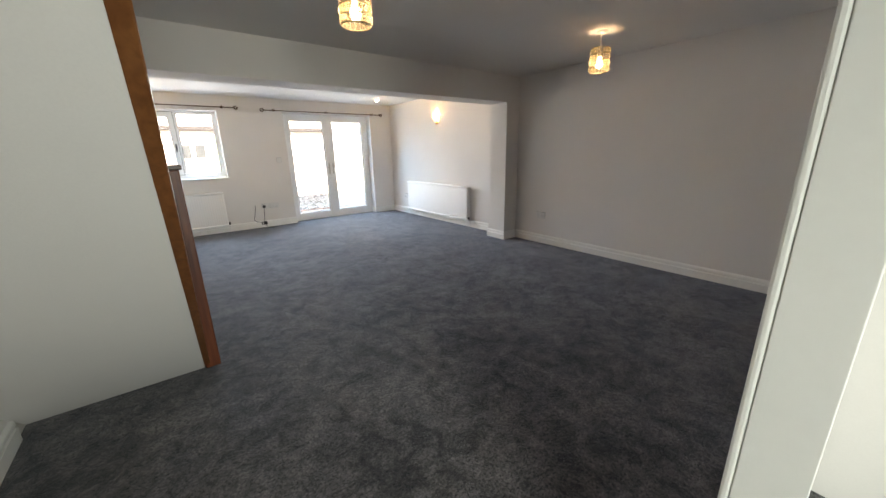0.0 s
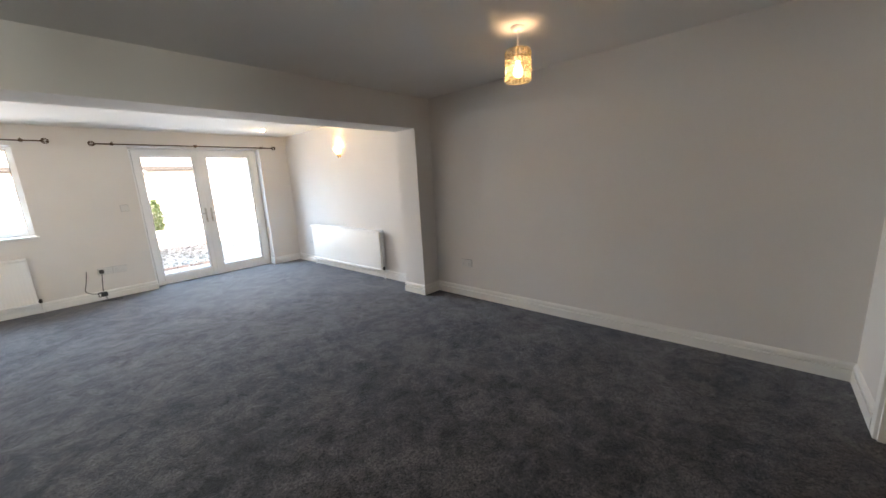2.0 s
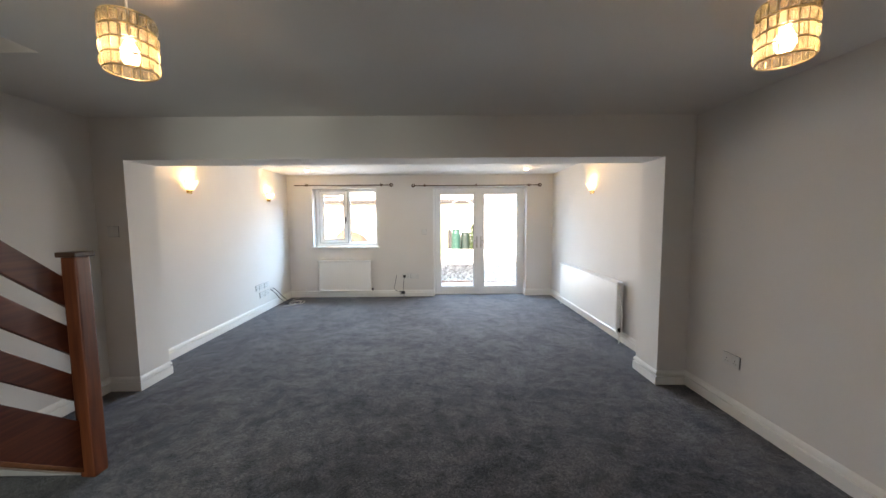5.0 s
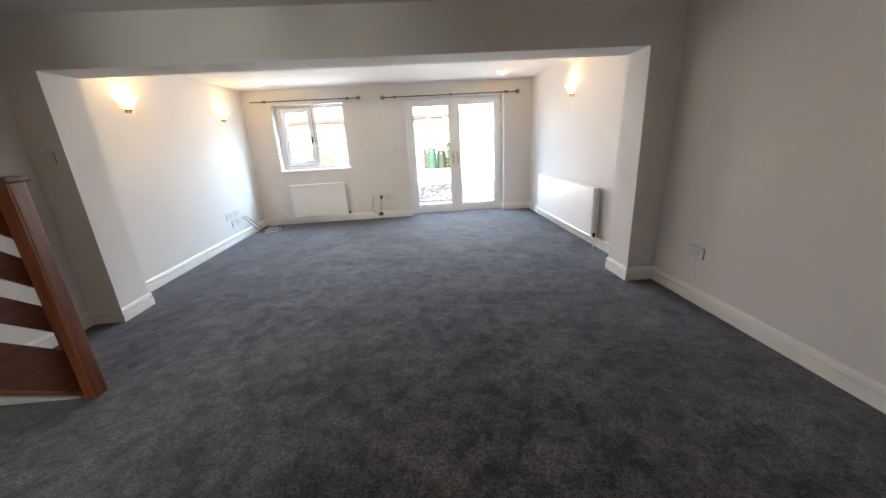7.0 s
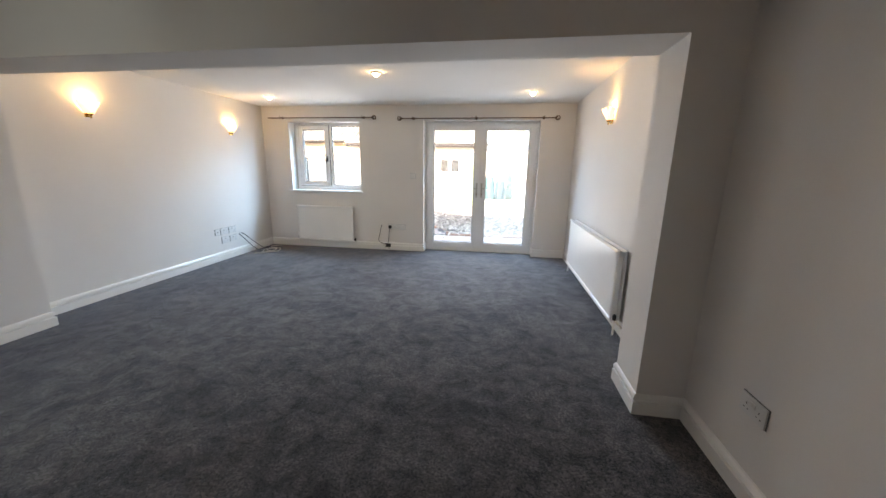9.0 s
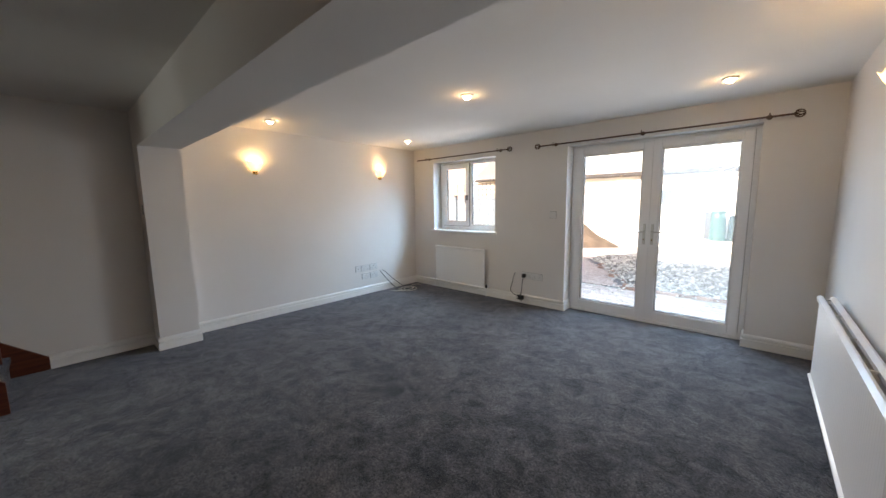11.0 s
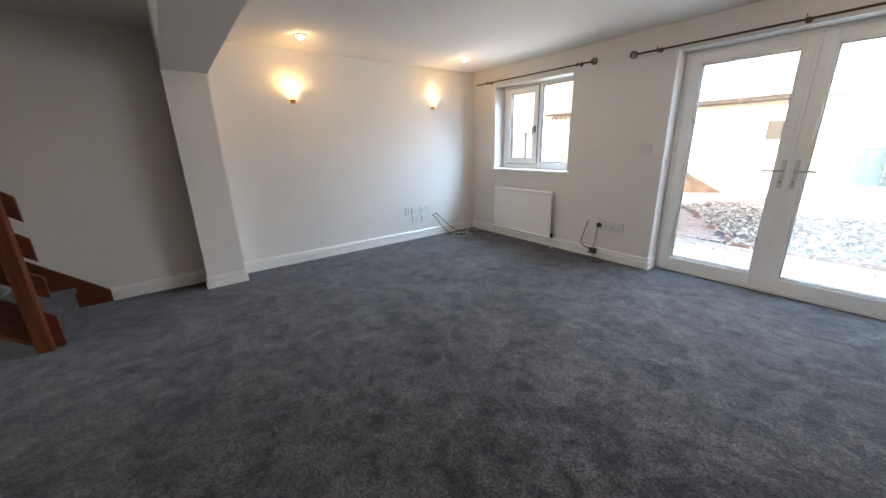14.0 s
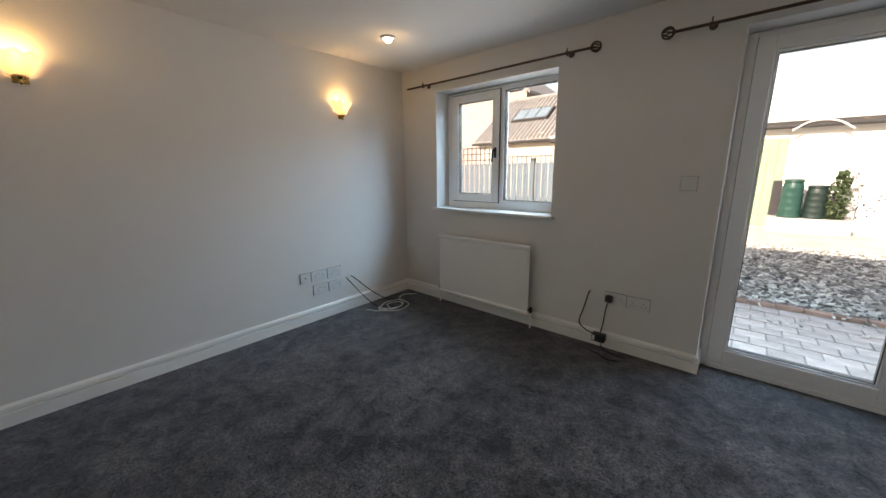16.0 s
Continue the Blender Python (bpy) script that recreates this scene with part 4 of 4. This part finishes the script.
def heap_mesh(cx, cy, rx, ry, h, seed, n=36, rings=10):
    bm = bmesh.new()
    top = bm.verts.new((cx, cy, GZ + h))
    prev = None
    for j in range(1, rings + 1):
        s = j / rings
        ring = []
        for k in range(n):
            a = 2 * math.pi * k / n
            w = 1 + 0.22 * noise.noise(Vector((math.cos(a) * 1.7, math.sin(a) * 1.7, seed + s)))
            zz = GZ - 0.02 + (h + 0.02) * (1 - s) ** 1.15 + 0.30 * noise.noise(Vector((math.cos(a) * 5 * s, math.sin(a) * 5 * s, seed * 2.3))) * (1 - s)
            ring.append(bm.verts.new((cx + rx * s * w * math.cos(a), cy + ry * s * w * math.sin(a), zz)))
        if prev is None:
            for k in range(n):
                bm.faces.new((top, ring[k], ring[(k + 1) % n]))
        else:
            for k in range(n):
                bm.faces.new((prev[k], ring[k], ring[(k + 1) % n], prev[(k + 1) % n]))
        prev = ring
    return bm


heap = tagged(part("soil_heap", heap_mesh(-1.35, 16.4, 1.9, 0.95, 1.45, 3.0), SOIL), "heap of brown soil on the garden ground", "soil heap")


def chips(name, count, x0, x1, y0, y1, edge, size, material, label, seed):
    """Loose slate chippings in one mesh: flat irregular flakes, tilted at random."""
    rnd = random.Random(seed)
    verts, faces = [], []
    made = 0
    while made < count:
        x, y = rnd.uniform(x0, x1), rnd.uniform(y0, y1)
        if not edge(x, y):
            continue
        made += 1
        s = size * rnd.uniform(0.5, 1.35)
        m = Matrix.Translation((x, y, GZ + rnd.uniform(0.0, 0.035))) @ Euler((rnd.gauss(0, 0.35), rnd.gauss(0, 0.35), rnd.uniform(0, 6.28))).to_matrix().to_4x4()
        k = rnd.choice((4, 5))
        base = len(verts)
        for z in (-0.006, 0.006):
            for i in range(k):
                a = 2 * math.pi * i / k
                verts.append(m @ Vector((s * math.cos(a) * rnd.uniform(0.7, 1.1), 0.6 * s * math.sin(a) * rnd.uniform(0.7, 1.1), z)))
        faces.append(tuple(range(base + k, base + 2 * k)))
        faces.append(tuple(range(base + k - 1, base - 1, -1)))
        for i in range(k):
            faces.append((base + i, base + (i + 1) % k, base + k + (i + 1) % k, base + k + i))
    me = bpy.data.meshes.new(name)
    me.from_pydata(verts, [], faces)
    me.materials.append(material)
    return tagged(new(name, me), label, "slate chippings", "", "stuff")


def island_mat(name, dark, light, rough):
    m = bpy.data.materials.new(name)
    m.use_nodes = True
    n, l = m.node_tree.nodes, m.node_tree.links
    b = n["Principled BSDF"]
    b.inputs["Roughness"].default_value = rough
    g = n.new("ShaderNodeNewGeometry")
    r = n.new("ShaderNodeValToRGB")
    r.color_ramp.elements[0].color, r.color_ramp.elements[1].color = (*dark, 1), (*light, 1)
    l.new(g.outputs["Random Per Island"], r.inputs["Fac"])
    l.new(r.outputs["Color"], b.inputs["Base Color"])
    return m


SLATE = island_mat("slate_chips", (0.17, 0.158, 0.135), (0.85, 0.81, 0.72), 0.65)
structure("ground_bed", boxes((0.9, 12.0, GZ - 0.03, 6.2, 14.3, GZ - 0.001), (2.2, 10.27, GZ - 0.03, 6.2, 12.0, GZ - 0.001)), mat("slate_dust", (0.16, 0.16, 0.16), 0.95, vary=0.2, scale=8, fine=70, bump=0.6), "dusty bed under the slate chippings", "ground")
bed_edge = lambda x, y: x > max(1.0, 2.62 - 0.58 * (y - 10.3)) + 0.12 * noise.noise(Vector((y * 1.9, 1.3, 0)))  # noqa: E731
chips("slate_chippings", 8500, 0.7, 6.0, 10.29, 14.3, bed_edge, 0.047, SLATE, "loose grey slate chippings in a garden bed", 5)
chips("slate_chippings", 90, 0.9, 4.6, 9.6, 10.3, lambda x, y: True, 0.03, SLATE, "stray slate chips on the paving", 9)

# low wall, outbuilding with a long fascia, its window and shed door
out = thing("outbuilding", (3.4, 18.0, GZ), "low cream-rendered outbuilding with a dark fascia", "outbuilding")
OY = 17.6
part("wall", boxes((-2.9, OY, GZ - 0.05, 1.12, OY + 0.25, 2.3), (2.02, OY, GZ - 0.05, 9.5, OY + 0.25, 2.3), (1.12, OY, GZ - 0.05, 2.02, OY + 0.25, 1.20), (1.12, OY, 1.80, 2.02, OY + 0.25, 2.3), (-2.9, OY + 0.25, GZ, -2.65, OY + 4, 2.3), (9.25, OY + 0.25, GZ, 9.5, OY + 4, 2.3), (-2.9, OY + 4, GZ, 9.5, OY + 4.2, 2.3)), RENDER, out, "cream rendered wall")
part("roof", boxes((-3.05, OY - 0.2, 2.42, 9.65, OY + 4.3, 2.50)), mat("pale_roof_felt", (0.52, 0.50, 0.47), 0.9, vary=0.08, scale=2, fine=40, bump=0.2), out, "pale flat roof")
part("fascia", boxes((-3.04, OY - 0.19, 2.28, 9.64, OY - 0.15, 2.42), bevel=0.01), FASCIA, out, "dark weathered fascia board")
part("gutter", tube([(-3.0, OY - 0.24, 2.31), (9.6, OY - 0.24, 2.29)], 0.05, 8), FASCIA, out)
for (wa, wb) in ((1.12, 1.545), (1.595, 2.02)):
    w = part("window", rect_frame(wa, 1.20, wb, 1.80, OY + 0.05, OY + 0.12, 0.045), UPVC, out, "small white-framed window")
    part("pane", boxes((wa + 0.045, OY + 0.08, 1.245, wb - 0.045, OY + 0.09, 1.755)), DARKGLASS, w)
part("window_post", boxes((1.545, OY + 0.03, 1.20, 1.595, OY + 0.13, 1.80)), UPVC, out)
part("shed_door", boxes(*[(2.10 + 0.17 * k, OY - 0.03, GZ, 2.265 + 0.17 * k, OY - 0.002, 2.05) for k in range(6)], bevel=0.005), SHEDGREEN, out, "pale green painted shed door")
structure("low_wall", boxes((2.93, 16.75, GZ - 0.05, 4.35, OY - 0.005, 0.16), bevel=0.02), CONCRETE, "low pale concrete ledge by the outbuilding", "ledge")


def composter(x, y, z, r, h, material, label):
    ob = thing("compost_bin" if material is GREEN else "water_butt", (x, y, z), label, "compost bin" if material is GREEN else "water butt")
    prof = [(0, 0.0), (r * 1.0, 0.0)]
    for k in range(5):
        s0, s1 = k / 5, (k + 1) / 5
        rr = lambda s: r * (1.0 - 0.18 * s)  # noqa: E731
        prof += [(rr(s0) + 0.012, h * (s0 * 0.92) + 0.01), (rr(s0) + 0.012, h * (s0 * 0.92) + 0.04), (rr(s1), h * s1 * 0.92 - 0.01)]
    prof += [(r * 0.80, h * 0.92), (0, h * 0.92)]
    part("body", lathe(prof, 28, (x, y, z)), material, ob, "", True)
    part("lid", lathe([(0, h * 0.92), (r * 0.88, h * 0.92), (r * 0.90, h * 0.96), (r * 0.80, h), (0, h * 1.01)], 28, (x, y, z)), material, ob, "round lid", True)
    return ob


composter(3.32, 17.05, 0.16, 0.205, 0.90, GREEN, "ribbed green plastic compost bin on a ledge")
composter(3.74, 17.10, 0.16, 0.20, 0.76, DARKGREEN, "dark green plastic water butt on a ledge")


plank = thing("leaning_board", (3.03, 17.3, 0.16), "grey weathered board leaning on the outbuilding wall", "board")
part("board", boxes((2.96, 17.32, 0.16, 3.13, 17.355, 1.02), bevel=0.004), TRELLIS, plank)


def leaves(name, cx, cy, z0, z1, rx, ry, count, size, material, parent, seed):
    rnd = random.Random(seed)
    verts, faces = [], []
    for _ in range(count):
        h = rnd.random()
        a, q = rnd.uniform(0, 6.28), math.sqrt(rnd.random())
        k = 0.55 + 0.45 * math.sin(3.1 * h + 0.3) + 0.25 * noise.noise(Vector((math.cos(a) * 2, h * 4, seed)))
        c = Vector((cx + rx * k * q * math.cos(a), cy + ry * k * q * math.sin(a), z0 + (z1 - z0) * h))
        m = Matrix.Translation(c) @ Euler((rnd.uniform(-1.2, 1.2), rnd.uniform(-1.2, 1.2), rnd.uniform(0, 6.28))).to_matrix().to_4x4()
        s = size * rnd.uniform(0.6, 1.3)
        b = len(verts)
        for p in ((-s, 0, 0), (-0.2 * s, -0.6 * s, 0.12 * s), (s, 0, 0), (-0.2 * s, 0.6 * s, 0.12 * s)):
            verts.append(m @ Vector(p))
        faces += [(b, b + 1, b + 2), (b, b + 2, b + 3)]
    me = bpy.data.meshes.new(name)
    me.from_pydata(verts, [], faces)
    me.materials.append(material)
    ob = new(name, me)
    ob.parent = parent
    ob.matrix_parent_inverse = Matrix.Translation(-Vector(parent.location))
    return ob


ivy = thing("ivy_bush", (4.12, 17.1, 0.16), "green ivy bush growing beside the water butt", "bush")
part("stem", merge(*[tube(spline([(4.12 + 0.04 * k, 17.1, 0.15), (4.1 + 0.08 * k, 17.15, 0.6), (4.16 + 0.1 * k, 17.2, 1.1)], 4), 0.018, 6) for k in (-1, 0, 1)]), FASCIA, ivy)
leaves("foliage", 4.08, 17.05, 0.16, 1.24, 0.20, 0.22, 520, 0.05, LEAF, ivy, 4)

# dry creeper scattered over the outbuilding wall, and a slack pale cable over its gutter
creeper = thing("wall_creeper", (5.3, OY - 0.02, GZ), "sparse dry creeper clinging to the rendered wall", "creeper")
DRY = mat("dry_creeper", (0.060, 0.052, 0.028), 0.8, vary=0.25, scale=20)
for k, (x0, x1, top) in enumerate(((4.45, 4.30, 1.3), (5.0, 5.25, 1.75), (5.7, 5.55, 1.5))):
    part("stem", tube(spline([(x0, OY - 0.012, GZ), ((x0 + x1) / 2 + 0.08, OY - 0.014, top * 0.5), (x1, OY - 0.012, top)], 5), 0.006, 5), FASCIA, creeper)
    leaves("foliage", (x0 + x1) / 2, OY - 0.05, 0.1, top, 0.55, 0.03, 70, 0.038, DRY, creeper, 21 + k)
slack = thing("slack_cable", (3.62, OY - 0.30, 2.2), "pale slack cable looped over the outbuilding gutter", "cable")
part("loop", tube(spline([(3.12, OY - 0.30, 2.19), (3.37, OY - 0.31, 2.36), (3.62, OY - 0.31, 2.40), (3.88, OY - 0.31, 2.34), (4.12, OY - 0.30, 2.17)], 6), 0.022, 6), CABLE_W, slack)

# fence with trellis, and the tiled annexe behind it
FY = 20.4
fence = thing("fence", (-8.4, FY, GZ), "pale boarded garden fence with dark trellis on top", "fence")
for px in (-13.1, -9.86, -6.64, -5.16, -3.67):
    part("post", boxes((px - 0.07, FY - 0.08, GZ - 0.05, px + 0.07, FY + 0.06, 1.78), bevel=0.01), FENCE, fence, "pale square fence post")
    part("post_cap", boxes((px - 0.09, FY - 0.10, 1.78, px + 0.09, FY + 0.08, 1.88), bevel=0.02), TRELLIS, fence)
slat = None
for i in range(60):
    sx = -13.0 + i * 0.157
    if slat is None:
        s_ob = part("slat", boxes((-0.066, -0.014, 0.0, 0.066, 0.014, 1.83), bevel=0.005), FENCE, fence)
        slat = s_ob.data
    else:
        s_ob = new("slat", slat)
        s_ob.parent = fence
    s_ob.matrix_parent_inverse = Matrix.Translation(-Vector(fence.location))
    s_ob.matrix_basis = Matrix.Translation((sx, FY + (0.045 if i % 2 else -0.003), GZ))
trel = []
for i in range(24):
    trel.append((-13.0 + i * 0.27, FY - 0.01, 1.60, -12.96 + i * 0.27, FY + 0.01, 2.55))
for zz in (1.85, 2.15, 2.45):
    trel.append((-13.1, FY - 0.03, zz, -6.64, FY - 0.012, zz + 0.045))
for i in range(12):
    trel.append((-6.5 + i * 0.24, FY - 0.01, 1.66, -6.47 + i * 0.24, FY + 0.01, 2.1 - 0.015 * i))
trel.append((-6.6, FY - 0.03, 1.95, -3.67, FY - 0.012, 1.99))
part("trellis", boxes(*trel), TRELLIS, fence, "dark square-mesh trellis")

annexe = thing("annexe", (-6.0, 25.0, GZ), "rendered annexe with a ribbed clay-tile roof and roof light", "annexe")
AX0, AX1, AY0, AY1, AZ0, AZ1 = -11.4, -4.0, 24.3, 28.6, 3.0, 6.1
part("wall", boxes((AX0 + 0.2, AY0 + 0.3, GZ - 0.05, AX1 - 0.2, AY1 + 3, AZ0 + 0.1)), mat("annexe_render", (0.48, 0.44, 0.38), 0.9, vary=0.06, scale=2, fine=50, bump=0.3), annexe, "cream rendered wall")
bm = bmesh.new()
RIBS = 28
pv = []
for i in range(RIBS * 4 + 1):
    x = AX0 + (AX1 - AX0) * i / (RIBS * 4)
    d = 0.11 * (1 if i % 4 in (1, 2) else 0)
    pv.append((bm.verts.new((x, AY0, AZ0 + 0.08 + d)), bm.verts.new((x, AY1, AZ1 + d)), bm.verts.new((x, AY0, AZ0)), bm.verts.new((x, AY1, AZ1 - 0.08))))
for a, b in zip(pv, pv[1:]):
    bm.faces.new((a[0], b[0], b[1], a[1]))
    bm.faces.new((a[2], a[3], b[3], b[2]))
    bm.faces.new((a[0], a[2], b[2], b[0]))
part("roof", bm, TILE, annexe, "ribbed clay pantile roof")
part("back_slope", boxes((AX0, AY1, AZ1 - 0.1, AX1, AY1 + 3.5, AZ1)), TILE, annexe)
part("ridge", tube([(AX0 - 0.05, AY1, AZ1 + 0.05), (AX1 + 0.05, AY1, AZ1 + 0.05)], 0.14, 8), TILE, annexe)
part("gutter", tube([(AX0 - 0.05, AY0 - 0.1, AZ0 - 0.02), (AX1 + 0.05, AY0 - 0.1, AZ0 - 0.02)], 0.08, 8), FASCIA, annexe)
tilt = Matrix.Translation((-8.45, 26.55, 4.72)) @ Matrix.Rotation(math.atan2(3.02, 4.3), 4, "X")
rl = bmesh.new()
box(rl, -1.2, -0.70, -0.02, 1.2, 0.70, 0.14, 0.02, tilt)
rlo = part("roof_light", rl, FASCIA, annexe, "dark-framed three-pane roof light")
RLG = mat("roof_light_glass", (0.20, 0.27, 0.31), 0.25, vary=0.03)
for k in range(3):
    bm = bmesh.new()
    box(bm, -1.10 + k * 0.76, -0.58, 0.12, -0.42 + k * 0.76, 0.58, 0.16, 0.0, tilt)
    part("pane", bm, RLG, rlo)
house = thing("neighbour_house", (-15.2, 30.0, GZ), "pink brick house gable behind the fence", "house")
part("wall", boxes((-18.6, 29.6, GZ - 0.05, -10.6, 38.0, 7.0)), BRICK, house, "pink brick gable wall")
bm = bmesh.new()
sec = [(-19.0, 6.9), (-14.6, 10.0), (-10.2, 6.9), (-10.2, 6.7), (-14.6, 9.8), (-19.0, 6.7)]
f_ = [bm.verts.new((x, 29.3, z)) for x, z in sec]
b_ = [bm.verts.new((x, 38.2, z)) for x, z in sec]
bm.faces.new(f_)
bm.faces.new(b_[::-1])
for i in range(6):
    bm.faces.new((f_[i], b_[i], b_[(i + 1) % 6], f_[(i + 1) % 6]))
part("roof", bm, TILE, house, "clay tile roof")

# block paving of the patio, course by course
pav = bpy.data.objects["pavement"]
pm = None
PL, PWD = 0.222, 0.165
for j in range(12):
    for i in range(18):
        x = 0.75 + i * PL + (PL / 2 if j % 2 else 0)
        y = 8.21 + j * PWD
        if pm is None:
            p_ob = part("paver", boxes((-PL / 2 + 0.005, -PWD / 2 + 0.005, -0.04, PL / 2 - 0.005, PWD / 2 - 0.005, 0.0), bevel=0.006), PAVER, pav)
            pm = p_ob.data
        else:
            p_ob = new("paver", pm)
            p_ob.parent = pav
        p_ob.matrix_basis = Matrix.Translation((x, y, GZ + 0.004 + 0.003 * math.sin(7 * i + 3 * j))) @ Matrix.Rotation(0.01 * math.sin(5 * i + j), 4, "Z")
far = bmesh.new()
for j in range(35):
    for i in range(21):
        x = -1.75 + i * PL + (PL / 2 if j % 2 else 0)
        y = 8.21 + j * PWD
        if (x > 0.70 and y < 10.2) or x + 0.1 > max(1.0, 2.62 - 0.58 * (y - 10.3)) and y > 10.1:
            continue
        vs = [far.verts.new((x + sx * (PL / 2 - 0.006), y + sy * (PWD / 2 - 0.006), GZ + z)) for z in (-0.03, 0.004) for sx, sy in ((-1, -1), (1, -1), (1, 1), (-1, 1))]
        far.faces.new(vs[4:])
        for k in range(4):
            far.faces.new((vs[k], vs[(k + 1) % 4], vs[4 + (k + 1) % 4], vs[4 + k]))
tagged(part("paver_field", far, PAVER), "red-grey block paving running along the garden path", "paving", "", "stuff")
em = None
EDGE_RUN = [(2.62 + k * 0.218, 10.21, 0.0) for k in range(16)] + [(2.58 - 0.24 * k + 0.06 * (k % 2), 10.45 + 0.39 * k, 90.0 if k % 2 else 0.0) for k in range(6)]
for i, (ex, ey, ea) in enumerate(EDGE_RUN):
    if em is None:
        e_ob = part("edging_brick", boxes((-0.105, -0.045, -0.05, 0.105, 0.045, 0.03), bevel=0.008), EDGING, pav, "red brick edging")
        em = e_ob.data
    else:
        e_ob = new("edging_brick", em)
        e_ob.parent = pav
    e_ob.matrix_basis = Matrix.Translation((ex, ey + 0.01 * math.sin(4 * i), GZ + 0.004)) @ Matrix.Rotation(radians(ea) + 0.03 * math.sin(9 * i), 4, "Z")
